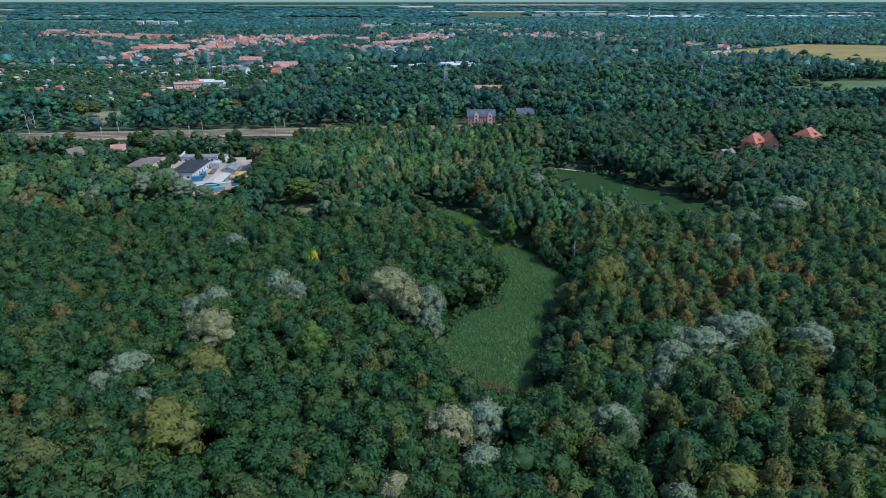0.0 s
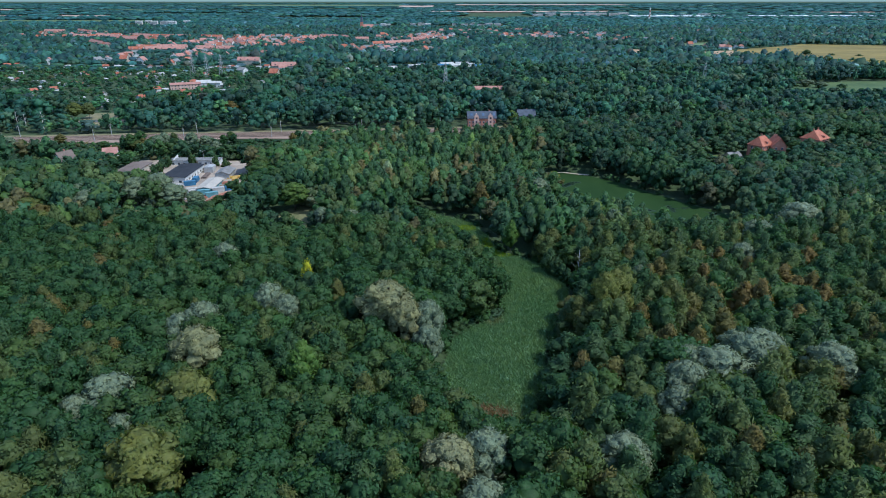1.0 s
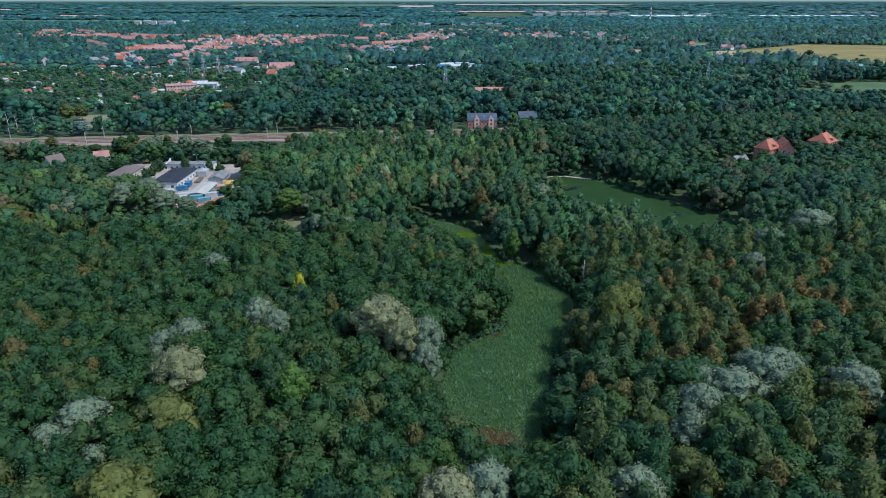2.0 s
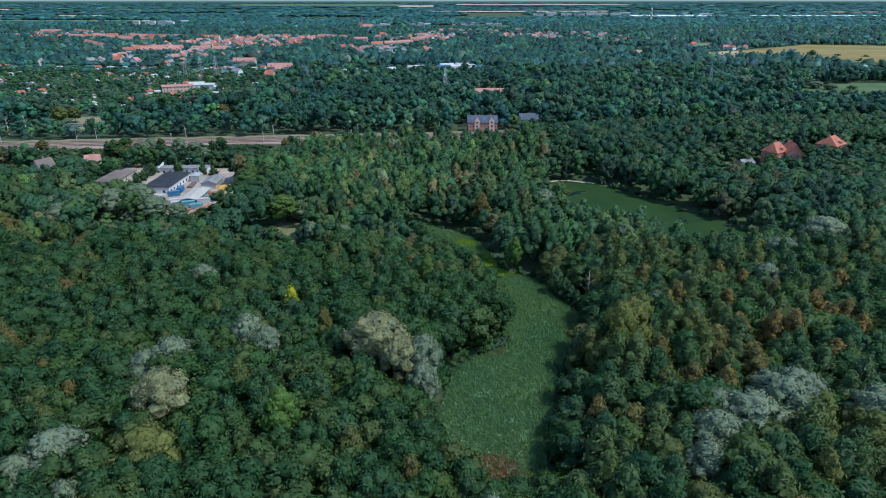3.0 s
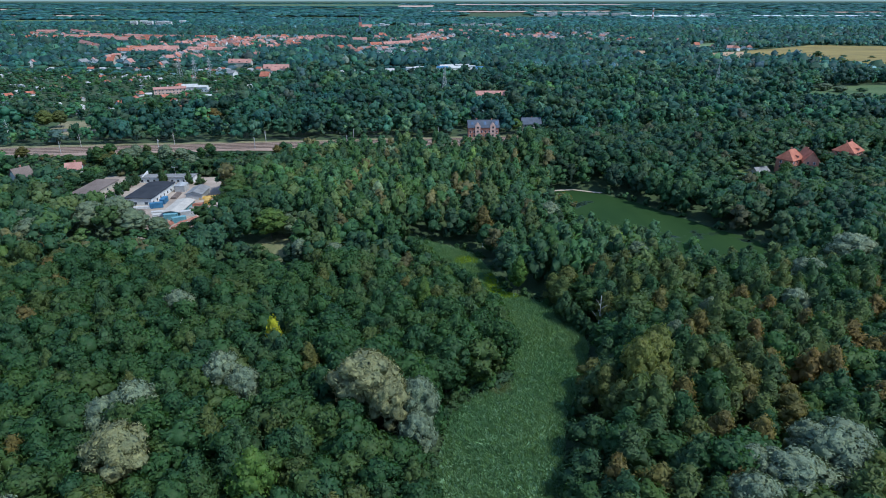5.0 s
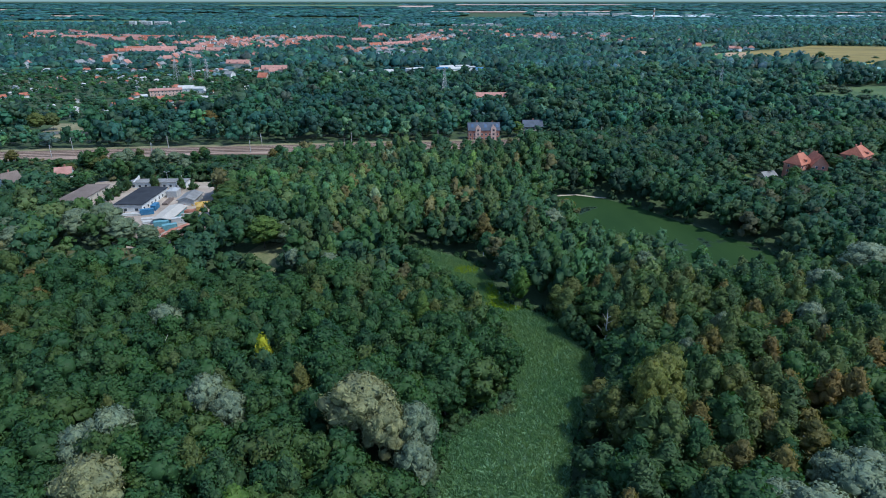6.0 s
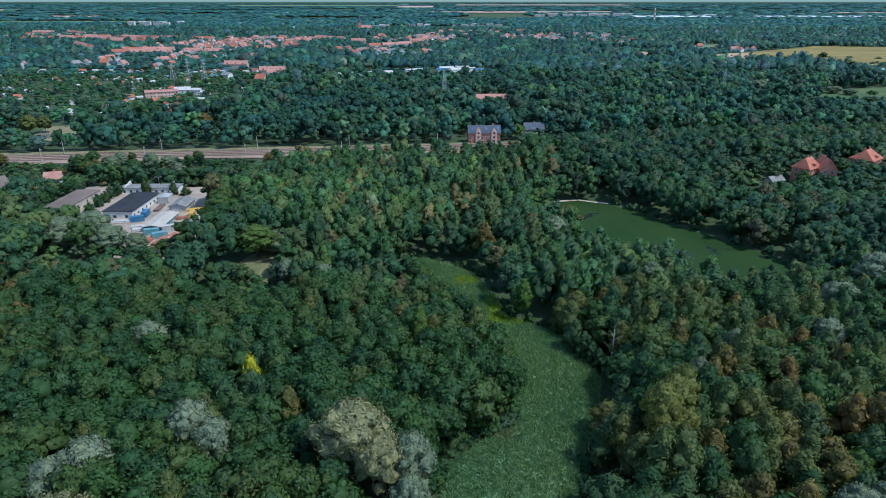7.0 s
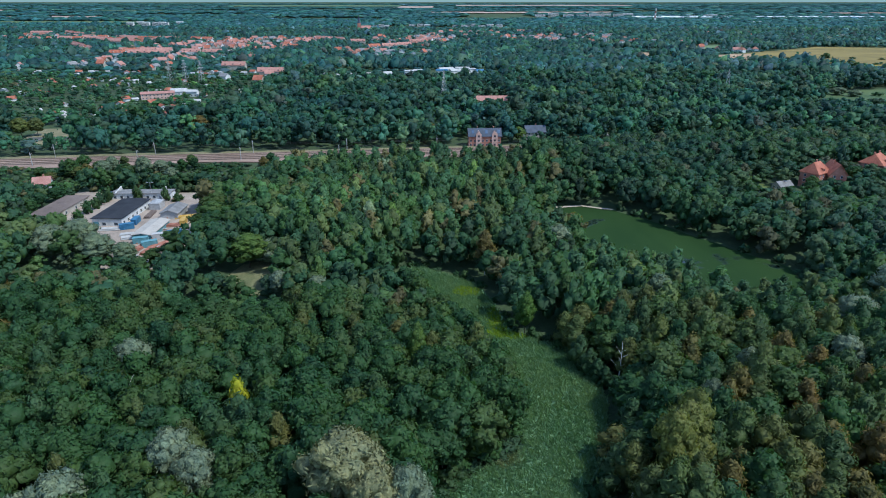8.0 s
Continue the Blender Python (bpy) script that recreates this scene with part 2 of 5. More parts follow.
def ground(x, y):
    """Height of the land: a wet valley floor, a terrace with the railway and the town, and a long rise fitted to the
    camera's horizon.
    """
    x, y = np.broadcast_arrays(np.asarray(x, float), np.asarray(y, float))
    start = 245 + 130 * smooth(-60, 60, x)
    low = 2.5 * smooth(2, 40, np.minimum(gap(REED, x, y), gap(POND, x, y)))
    z = low + 5.0 * smooth(0, 55, y - start) * smooth(1, 26, gap(POND, x, y))
    # the tilt along x keeps places lined up in the level camera's view
    z = z + 0.5 * smooth(400, 500, y) - 0.0085 * x * (1 - smooth(1200, 2250, y))
    d = y + SQUEEZE * np.clip(y - FOLD, 0, None) ** 2
    return np.where(y > FOLD, EYE_HEIGHT - (EYE_HEIGHT - TOWN) * y / d, z)


def far(x, y):
    """A true distant place drawn in to the rise before the skyline: x, y and the scale there."""
    if y <= FOLD:
        return x, y, 1.0
    c = y - FOLD
    inner = FOLD + (-1 + math.sqrt(1 + 4 * SQUEEZE * c)) / (2 * SQUEEZE)
    return x * inner / y, inner, inner / y


def mesh_of(name, verts, faces, mat):
    me = bpy.data.meshes.new(name)
    me.from_pydata([tuple(v) for v in verts], [], faces)
    me.materials.append(mat)
    me.update()
    return me


def quick_mesh(name, verts, loops, sizes, mat, tint=None, normals=None):
    """A large mesh from arrays: corners, corner numbers of all faces in a row, corners per face."""
    me = bpy.data.meshes.new(name)
    me.vertices.add(len(verts))
    me.vertices.foreach_set("co", np.ascontiguousarray(verts, np.float32).ravel())
    me.loops.add(len(loops))
    me.loops.foreach_set("vertex_index", np.ascontiguousarray(loops, np.int32))
    me.polygons.add(len(sizes))
    me.polygons.foreach_set("loop_start", np.r_[0, np.cumsum(sizes)[:-1]].astype(np.int32))
    me.polygons.foreach_set("use_smooth", np.full(len(sizes), normals is not None))
    if tint is not None:
        a = me.attributes.new("leaf_tint", "FLOAT_COLOR", "POINT")
        a.data.foreach_set("color", np.c_[tint, np.ones(len(tint))].astype(np.float32).ravel())
    me.materials.append(mat)
    me.update(calc_edges=True)
    if normals is not None:
        a = me.attributes.new("custom_normal", "FLOAT_VECTOR", "POINT")
        a.data.foreach_set("vector", np.ascontiguousarray(normals, np.float32).ravel())
    return me


def sheet_rows():
    rows = [-400, -250, -150, -60]
    while rows[-1] < 4850:
        y = rows[-1]
        rows.append(y + (4.0 if y < 480 else 4.0 + (y - 480) * 0.025))
    return np.array(rows)


def build_ground():
    ys, us = sheet_rows(), np.linspace(-1, 1, 151)
    y, u = np.meshgrid(ys, us, indexing="ij")
    x = u * (y + 700) * 0.95
    v = np.stack([x, y, ground(x, y) - 0.0], -1).reshape(-1, 3)
    n, k = len(ys), len(us)
    a = (np.arange(n - 1)[:, None] * k + np.arange(k - 1)).ravel()
    loops = np.stack([a, a + 1, a + k + 1, a + k], -1).ravel()
    ob = new("ground", quick_mesh("ground", v, loops, np.full(len(a), 4), M["soil"]))
    ob.data.polygons.foreach_set("use_smooth", np.ones(len(a), bool))
    return tagged(ob, "dark green undergrowth and soil under the trees", "ground", kind="structure")


build_ground()


def patch(name, poly, mat, label, category, lift=0.25, step=6.0, ragged=0.0):
    """A sheet that lies on the land within an outline."""
    poly = np.asarray(poly, float)
    if ragged:
        pts = []
        for a, b in zip(poly, np.roll(poly, -1, 0)):
            m = max(1, int(np.hypot(*(b - a)) / (ragged * 4)))
            for k in range(m):
                p = a + (b - a) * k / m
                w = noise.noise_vector(Vector((p[0] * 0.13, p[1] * 0.13, 3)))
                pts.append(p + ragged * np.array([w.x, w.y]))
        poly = np.array(pts)
    bm = bmesh.new()
    bm.faces.new([bm.verts.new((px, py, 0)) for px, py in poly])
    bmesh.ops.triangulate(bm, faces=bm.faces[:])
    lo, hi = poly.min(0), poly.max(0)
    for axis in range(2):
        normal = Vector((1, 0, 0)) if axis == 0 else Vector((0, 1, 0))
        for c in np.arange(lo[axis] + step, hi[axis], step):
            bmesh.ops.bisect_plane(bm, geom=bm.verts[:] + bm.edges[:] + bm.faces[:], plane_co=normal * c, plane_no=normal)
    for v in bm.verts:
        v.co.z = float(ground(v.co.x, v.co.y)) + lift
    me = bpy.data.meshes.new(name)
    bm.normal_update()
    bm.to_mesh(me)
    bm.free()
    me.materials.append(mat)
    return tagged(new(name, me), label, category, kind="structure")


def far_patch(name, x0, x1, y0, y1, mat, label, lift=1.2):
    """A strip of distant farmland, given by true distances."""
    v, f, k = [], [], 13
    for j in range(5):
        for i in range(k):
            y = y0 + (y1 - y0) * j / 4
            x = (x0 + (x1 - x0) * i / (k - 1)) * (y / y0) ** 0.5
            px, py, _ = far(x, y)
            v.append((px, py, float(ground(px, py)) + lift))
    for j in range(4):
        for i in range(k - 1):
            f.append((j * k + i, j * k + i + 1, (j + 1) * k + i + 1, (j + 1) * k + i))
    return tagged(new(name, mesh_of(name, v, f, mat)), label, "field", kind="structure")


def skyline_haze():
    """A glowing backdrop strip, coloured as the pale band of sky over the far horizon."""
    n = Nodes("horizon_sky")
    glow = n.node("Emission")
    glow.inputs["Color"].default_value, glow.inputs["Strength"].default_value = (0.19, 0.285, 0.315, 1), 1.0
    n.link(glow.outputs[0], n.out.inputs["Surface"])
    v, f = [], []
    for k in range(41):
        a = radians(-60 + 3 * k)
        x, y = 4840 * math.sin(a) * 1.3, 4860.0
        v += [(x, y, 60.0), (x, y, 420.0)]
        if k:
            f.append((2 * k - 2, 2 * k, 2 * k + 1, 2 * k - 1))
    tagged(new("backdrop", mesh_of("backdrop", v, f, n.mat)), "pale hazy sky above the horizon", "sky", kind="structure")


skyline_haze()
patch("reed_marsh", REED, M["mud"], "dense green mat of reeds on wet ground", "marsh", 0.9, 5, 1.5)
patch("pond", POND, M["pond"], "murky dark green pond with a still surface", "pond", 0.25, 8, 1.2)
patch("yard_paving", YARD, M["yard"], "pale dusty paved works yard", "pavement", 0.2, 8)
patch("forest_clearing", CLEARING, M["clearing"], "small dry grass clearing among the trees", "clearing", 0.3, 4, 1.2)
patch("lawn", LAWN, M["grass"], "sunlit lawn beside the brick villas", "lawn", 0.2, 6, 1.0)
patch("stubble_field", STUBBLE, M["stubble"], "golden ripe field with darker streaks", "field", 0.6, 40, 6)
patch("yellow_field", FLAX, M["flax"], "bright yellow strip of ripe field", "field", 0.6, 40, 6)
patch("meadow", MEADOW, M["meadow"], "green meadow framed by bushes", "meadow", 0.4, 30, 5)
patch("villa_road", VILLA_ROAD, M["asphalt"], "grey asphalt road past the brick villas", "road", 0.3, 6)
patch("back_road", BACK_ROAD, M["asphalt"], "grey road beyond the level crossing", "road", 0.3, 8)
patch("crossing_lawn", CROSSING, M["dry_grass"], "worn grass strip beside the level crossing road", "grass strip", 0.25, 8, 1)
patch("green_field", GREENS, M["green_field"], "pale green field at the town's edge", "field", 0.6, 40, 5)
patch("ploughed_field", PLOUGHED, M["ploughed"], "bare brown ploughed field", "field", 0.7, 40, 5)
patch("pale_field", PALE_FIELD, M["green_field"], "pale green field below the village", "field", 0.7, 40, 5)
patch("brown_plot", BROWN_PLOT, M["ploughed"], "bare brown plot among trees", "field", 0.8, 30, 2)
patch("far_pond", POND_FAR, M["water"], "distant dark pond among trees", "pond", 0.5, 30, 4)


# ---------------------------------------------------------------- building kit
class Shape:
    """Gathers boxes, prisms and tubes into one mesh."""

    def __init__(self):
        self.v, self.f = [], []

    def add(self, verts, faces):
        n = len(self.v)
        self.v += [tuple(p) for p in verts]
        self.f += [tuple(n + i for i in face) for face in faces]
        return self

    def box(self, x0, x1, y0, y1, z0, z1):
        c = [(x, y, z) for z in (z0, z1) for y in (y0, y1) for x in (x0, x1)]
        return self.add(c, [(0, 2, 3, 1), (4, 5, 7, 6), (0, 1, 5, 4), (2, 6, 7, 3), (0, 4, 6, 2), (1, 3, 7, 5)])

    def tube(self, a, b, r0, r1=None, n=6):
        a, b = Vector(a), Vector(b)
        r1 = r0 if r1 is None else r1
        q = (b - a).to_track_quat("Z", "Y")
        ring = [Vector((math.cos(2 * math.pi * k / n), math.sin(2 * math.pi * k / n), 0)) for k in range(n)]
        verts = [a + q @ (p * r0) for p in ring] + [b + q @ (p * r1) for p in ring]
        faces = [(k, (k + 1) % n, n + (k + 1) % n, n + k) for k in range(n)] + [tuple(range(n))[::-1], tuple(range(n, 2 * n))]
        return self.add(verts, faces)

    def gable(self, x0, x1, y0, y1, z0, z1, over=0.5, thick=0.25, hip=0.0):
        """A pitched roof slab with its ridge along x; hip: how far the ridge ends draw in."""
        out = []
        for dz in (0, thick):
            drop = (z1 - z0) / ((y1 - y0) / 2) * over
            e = z0 - drop + dz
            out += [(x0 - over, y0 - over, e), (x1 + over, y0 - over, e), (x1 + over, y1 + over, e), (x0 - over, y1 + over, e),
                    (x0 - over + hip, (y0 + y1) / 2, z1 + dz), (x1 + over - hip, (y0 + y1) / 2, z1 + dz)]
        top = [(6, 7, 11, 10), (8, 9, 10, 11), (7, 8, 11), (9, 6, 10)]
        under = [(1, 0, 4, 5), (3, 2, 5, 4), (2, 1, 5), (0, 3, 4)]
        if not hip:
            top, under = top[:2], under[:2]
            rim = [(0, 1, 7, 6), (2, 3, 9, 8), (4, 0, 6, 10), (3, 4, 10, 9), (5, 2, 8, 11), (1, 5, 11, 7)]
        else:
            rim = [(0, 1, 7, 6), (1, 2, 8, 7), (2, 3, 9, 8), (3, 0, 6, 9)]
        return self.add(out, top + under + rim)

    def walls(self, x0, x1, y0, y1, z0, z1, peak):
        """House walls, with gable triangles up to peak."""
        m = (y0 + y1) / 2
        c = [(x0, y0, z0), (x1, y0, z0), (x1, y1, z0), (x0, y1, z0), (x0, y0, z1), (x1, y0, z1), (x1, y1, z1), (x0, y1, z1), (x0, m, peak), (x1, m, peak)]
        return self.add(c, [(0, 1, 5, 4), (2, 3, 7, 6), (1, 2, 6, 9, 5), (3, 0, 4, 8, 7), (0, 3, 2, 1), (4, 5, 9, 8), (6, 7, 8, 9)])


def part(name, shape, mat, parent, label=""):
    ob = new(name, mesh_of(name, shape.v, shape.f, mat))
    ob.parent = parent
    return tagged(ob, label)


def thing(name, label, category, group="", kind=""):
    return tagged(new(name), label, category, group, kind)


def stand(ob, x, y, turn=0.0, sink=0.3, lift=0.0):
    px, py, s = far(x, y)
    ob.matrix_basis = pose(px, py, float(ground(px, py)) - sink * s + lift, 0, 0, turn) @ Matrix.Scale(s, 4)
    return ob


def place_copy(ob, x, y, turn=0.0, size=1.0, sink=0.3):
    px, py, s = far(x, y)
    c = copy_thing(ob, pose(px, py, float(ground(px, py)) - sink * s, 0, 0, turn))
    c.scale = (s * size,) * 3
    return c


def window_row(parent, y, outward, xs, z, w=1.1, h=1.4, axis="y", frame_mat="white_trim"):
    """Windows along one wall: a frame that stands proud and a pane set into it."""
    for x in xs:
        o = 0.05 * outward
        if axis == "y":
            fr = Shape().box(x - w / 2 - 0.1, x + w / 2 + 0.1, min(y, y + o), max(y, y + o), z - 0.1, z + h + 0.1)
            gl = Shape().box(x - w / 2, x + w / 2, min(y + o, y + 1.6 * o), max(y + o, y + 1.6 * o), z, z + h)
        else:
            fr = Shape().box(min(y, y + o), max(y, y + o), x - w / 2 - 0.1, x + w / 2 + 0.1, z - 0.1, z + h + 0.1)
            gl = Shape().box(min(y + o, y + 1.6 * o), max(y + o, y + 1.6 * o), x - w / 2, x + w / 2, z, z + h)
        win = part("window", fr, M[frame_mat], parent)
        part("pane", gl, M["glass"], win)


def house(label, w, d, eave, ridge, wall, roof, category="house", group="", hip=0.0, floors=2, chimneys=1, per=3, dormers=0, name="house"):
    """A house with its ridge along x, facing -y."""
    h = thing(name, label, category, group)
    x0, x1, y0, y1 = -w / 2, w / 2, -d / 2, d / 2
    body = Shape().box(x0, x1, y0, y1, -1, eave) if hip else Shape().walls(x0, x1, y0, y1, -1, eave, ridge - 0.05)
    part("wall", body, M[wall], h)
    part("roof", Shape().gable(x0, x1, y0, y1, eave, ridge, 0.6, 0.25, hip), M[roof], h)
    for k in range(chimneys):
        x = x0 + w * (k + 0.5) / chimneys + 0.8
        part("chimney", Shape().box(x - 0.35, x + 0.35, 0.4, 1.1, ridge - 1.6, ridge + 1.0).box(x - 0.45, x + 0.45, 0.3, 1.2, ridge + 1.0, ridge + 1.15), M["brick"], h)
    for fl in range(floors if per else 0):
        z = 1.0 + 2.9 * fl
        if z + 1.5 < eave:
            xs = [x0 + w * (k + 0.5) / per for k in range(per)]
            window_row(h, y0, -1, xs, z)
            window_row(h, x0, -1, [y0 + d * 0.3, y0 + d * 0.7], z, axis="x")
    for k in range(dormers):
        x = x0 + w * (k + 0.5) / dormers
        zb = eave + 0.4
        do = part("dormer", Shape().box(x - 0.9, x + 0.9, y0 + 0.3, 0, zb, zb + 1.6), M[wall], h)
        part("dormer_roof", Shape().box(x - 1.1, x + 1.1, y0 + 0.1, 0, zb + 1.6, zb + 1.8), M[roof], do)
        part("pane", Shape().box(x - 0.6, x + 0.6, y0 + 0.25, y0 + 0.29, zb + 0.3, zb + 1.3), M["glass"], do)
    return h


# ---------------------------------------------------------------- trees
rng = np.random.default_rng(7)
ICO_V = np.array([(0, 0, 1)] + [(0.894 * math.cos(2 * math.pi * k / 5), 0.894 * math.sin(2 * math.pi * k / 5), 0.447) for k in range(5)]
                 + [(0.894 * math.cos(2 * math.pi * (k + 0.5) / 5), 0.894 * math.sin(2 * math.pi * (k + 0.5) / 5), -0.447) for k in range(5)] + [(0, 0, -1)])
ICO_F = np.array([(0, 1 + k, 1 + (k + 1) % 5) for k in range(5)] + [(1 + k, 6 + k, 1 + (k + 1) % 5) for k in range(5)]
                 + [(6 + k, 6 + (k + 1) % 5, 1 + (k + 1) % 5) for k in range(5)] + [(11, 6 + (k + 1) % 5, 6 + k) for k in range(5)])


def split_sphere(verts, faces):
    """The same ball with every triangle cut into four."""
    verts, made, out = [Vector(v) for v in verts], {}, []

    def middle(i, j):
        key = (min(i, j), max(i, j))
        if key not in made:
            made[key] = len(verts)
            verts.append(((verts[i] + verts[j]) / 2).normalized())
        return made[key]

    for i, j, k in faces:
        p, q, w = middle(i, j), middle(j, k), middle(k, i)
        out += [(i, p, w), (p, j, q), (w, q, k), (p, q, w)]
    return np.array([tuple(v) for v in verts]), np.array(out)


BALL_V, BALL_F = split_sphere(ICO_V, [[int(i) for i in f] for f in ICO_F])


def tumbled(n, r, base):
    """n round lumps, each turned at random."""
    q = r.normal(size=(n, 4))
    w, x, y, z = (q / np.linalg.norm(q, axis=1, keepdims=True)).T
    m = np.array([[1 - 2 * (y * y + z * z), 2 * (x * y - z * w), 2 * (x * z + y * w)], [2 * (x * y + z * w), 1 - 2 * (x * x + z * z), 2 * (y * z - x * w)],
                  [2 * (x * z - y * w), 2 * (y * z + x * w), 1 - 2 * (x * x + y * y)]]).transpose(2, 0, 1)
    return np.einsum("nij,vj->nvi", m, base)


def unit(v):
    return v / np.linalg.norm(v, axis=-1, keepdims=True).clip(1e-6)


# radius, crown bottom, crown top, lobe size, belly (where the crown is widest), hang of the leaf clusters, pointedness of the top
STYLES = {
    "ash": (4.0, 4.5, 15.5, 0.40, 0.55, 0.2, 0.60),
    "locust": (4.1, 6.0, 15.0, 0.34, 0.62, 0.1, 0.50),
    "alder": (3.6, 3.0, 17.0, 0.44, 0.36, 0.7, 0.95),
    "maple": (4.3, 3.5, 15.0, 0.42, 0.50, 0.3, 0.60),
    "poplar": (3.1, 3.0, 19.5, 0.46, 0.34, 0.9, 0.85),
    "birch": (2.9, 5.5, 17.0, 0.46, 0.36, 1.2, 0.85),
    "birch_dry": (2.6, 5.5, 17.0, 0.42, 0.36, 1.2, 0.80),
    "willow": (5.0, 9.5, 19.5, 0.33, 0.52, 0.9, 0.50),
    "sage": (5.6, 12.5, 23.0, 0.31, 0.52, 0.9, 0.50),
    "osier": (5.0, 3.0, 16.0, 0.40, 0.52, 0.6, 0.50),
    "olive": (4.8, 7.0, 20.0, 0.42, 0.50, 0.5, 0.60),
    "lime": (4.2, 6.0, 20.0, 0.42, 0.42, 0.5, 0.75),
    "gold": (2.2, 1.5, 9.0, 0.45, 0.45, 0.4, 0.70),
    "distant": (5.0, 0.5, 12.0, 0.95, 0.50, 0.0, 0.55),
    "shrub": (2.2, 0.2, 4.5, 0.50, 0.45, 0.2, 0.60),
}


def outline(style, u):
    """Breadth of a crown at a share u of its height."""
    belly, point = STYLES[style][4], STYLES[style][6]
    below = np.sin((0.25 + 0.75 * np.clip(u / belly, 0, 1)) * math.pi / 2) ** 0.7
    above = np.cos(np.clip((u - belly) / (1 - belly), 0, 1) * math.pi / 2) ** point
    return np.where(u < belly, below, above)


def crown(style, lobes, leaves, leaf, r, fine=True):
    """A crown of billowing boughs, each a lumpy ball of leaves, with leaf clusters as small kites over them.
    Gives the kites, the balls and the bent shading normals of both."""
    radius, z0, z1, lobe, belly, hang, point = STYLES[style]
    slim = hang > 0.55 and radius < 4
    k = np.arange(lobes)
    up = 0.06 + 0.92 * ((k + 0.5) / lobes) ** (0.72 if lobes > 1 else 0.4)
    prof = outline(style, up)
    turn = k * 2.39996 + r.uniform(-0.6, 0.6, lobes)
    size = radius * lobe * r.uniform(0.72, 1.3, lobes) * (0.7 + 0.4 * prof)
    out = np.clip(radius * prof * r.uniform(0.82, 1.18, lobes) - size * 0.65, 0, None)
    c = np.stack([out * np.cos(turn), out * np.sin(turn), z0 + (z1 - z0) * up - size * 0.5], -1)
    stretch = np.array([1.0, 1.0, 1.6 if slim else 0.86 if fine else 1.1])
    base = BALL_V if leaves > 1000 else ICO_V
    rough = r.uniform(0.68, 1.06, (lobes, len(base), 1)) if fine else r.uniform(0.62, 1.10, (lobes, len(base), 1))
    dirs = tumbled(lobes, r, base)
    balls = dirs * stretch * size[:, None, None] * rough + c[:, None]
    axis = np.array([0, 0, z0 + (z1 - z0) * 0.35])
    away = unit((balls - axis) * np.array([1, 1, 1.2 * radius / (z1 - z0)]))
    ball_n = unit(0.70 * dirs + 0.35 * away + 0.42 * r.normal(size=dirs.shape))
    # the dark inside, so that no gap shows the sky
    n_in = 1 if style in ("distant", "shrub") else 2 if not fine else 3
    u = (np.arange(n_in) + 0.5) / n_in
    wide = radius * (0.66 if fine else 0.50) * outline(style, u * 0.9)
    inner_d = tumbled(n_in, r, base)
    inner = inner_d * np.stack([wide, wide, np.full(n_in, (z1 - z0) * (0.42 if n_in == 1 else 0.5 / n_in + 0.06))], -1)[:, None] + np.stack([0 * u, 0 * u, z0 + (z1 - z0) * u * 0.88], -1)[:, None]
    # normals bent upward to lighten the shaded sides of the joined crowns
    if not fine:
        ball_n = unit(ball_n + np.array([0, 0, 0.45]))
    if style != "distant":
        balls, ball_n = np.concatenate([balls, inner]), np.concatenate([ball_n, inner_d])
    # leaf clusters
    share = size ** 2 * (0.5 + 0.9 * up)
    which = r.choice(lobes, leaves, p=share / share.sum())
    outward = unit(np.stack([np.cos(turn), np.sin(turn), np.full(lobes, 0.9)], -1))
    d = unit(unit(r.normal(size=(leaves, 3))) + 0.65 * outward[which])
    at = c[which] + d * stretch * (size[which] * (0.82 + 0.46 * r.uniform(0, 1, leaves) ** 1.6))[:, None]
    normal = unit(d + 0.75 * unit(r.normal(size=(leaves, 3))))
    fall = unit(r.normal(size=(leaves, 3))) + np.array([0, 0, -hang])
    tip = unit(fall - normal * (fall * normal).sum(-1, keepdims=True))
    side = np.cross(normal, tip)
    a = (leaf * r.uniform(0.6, 1.45, leaves))[:, None]
    long, thin = (1.3, 0.72) if hang > 0.55 else (1.0, 1.0)
    quads = np.stack([at - tip * a * 0.55 * long, at + side * a * 0.42 * thin - normal * a * 0.08, at + tip * a * 0.65 * long - normal * a * 0.12, at - side * a * 0.38 * thin], 1)
    facing = np.cross(quads[:, 1] - quads[:, 0], quads[:, 3] - quads[:, 0])
    turned = (facing * d).sum(-1) < 0
    quads[turned] = quads[turned][:, ::-1]
    leaf_away = unit((at - axis) * np.array([1, 1, 1.2 * radius / (z1 - z0)]))
    leaf_n = unit(0.60 * d + 0.32 * leaf_away + 0.52 * unit(r.normal(size=(leaves, 3))))
    # leaf clusters get the same upward bend, for lighter sides
    if not fine:
        leaf_n = unit(leaf_n + np.array([0, 0, 0.4]))
    return quads, balls, leaf_n, ball_n


def crown_arrays(quads, balls, leaf_n, ball_n):
    """Corners, corner numbers, corners per face and the normals of a crown."""
    v = np.concatenate([quads.reshape(-1, 3), balls.reshape(-1, 3)])
    n, k = 4 * len(quads), balls.shape[1]
    faces = BALL_F if k == len(BALL_V) else ICO_F
    inner = (n + k * np.arange(len(balls))[:, None, None] + faces).ravel()
    sizes = np.r_[np.full(len(quads), 4), np.full(len(faces) * len(balls), 3)]
    return v, np.r_[np.arange(n), inner], sizes, np.concatenate([np.repeat(leaf_n, 4, 0), ball_n.reshape(-1, 3)])


def crown_mesh(name, made, mat):
    v, loops, sizes, normals = crown_arrays(*made)
    return quick_mesh(name, v, loops, sizes, mat, normals=normals)


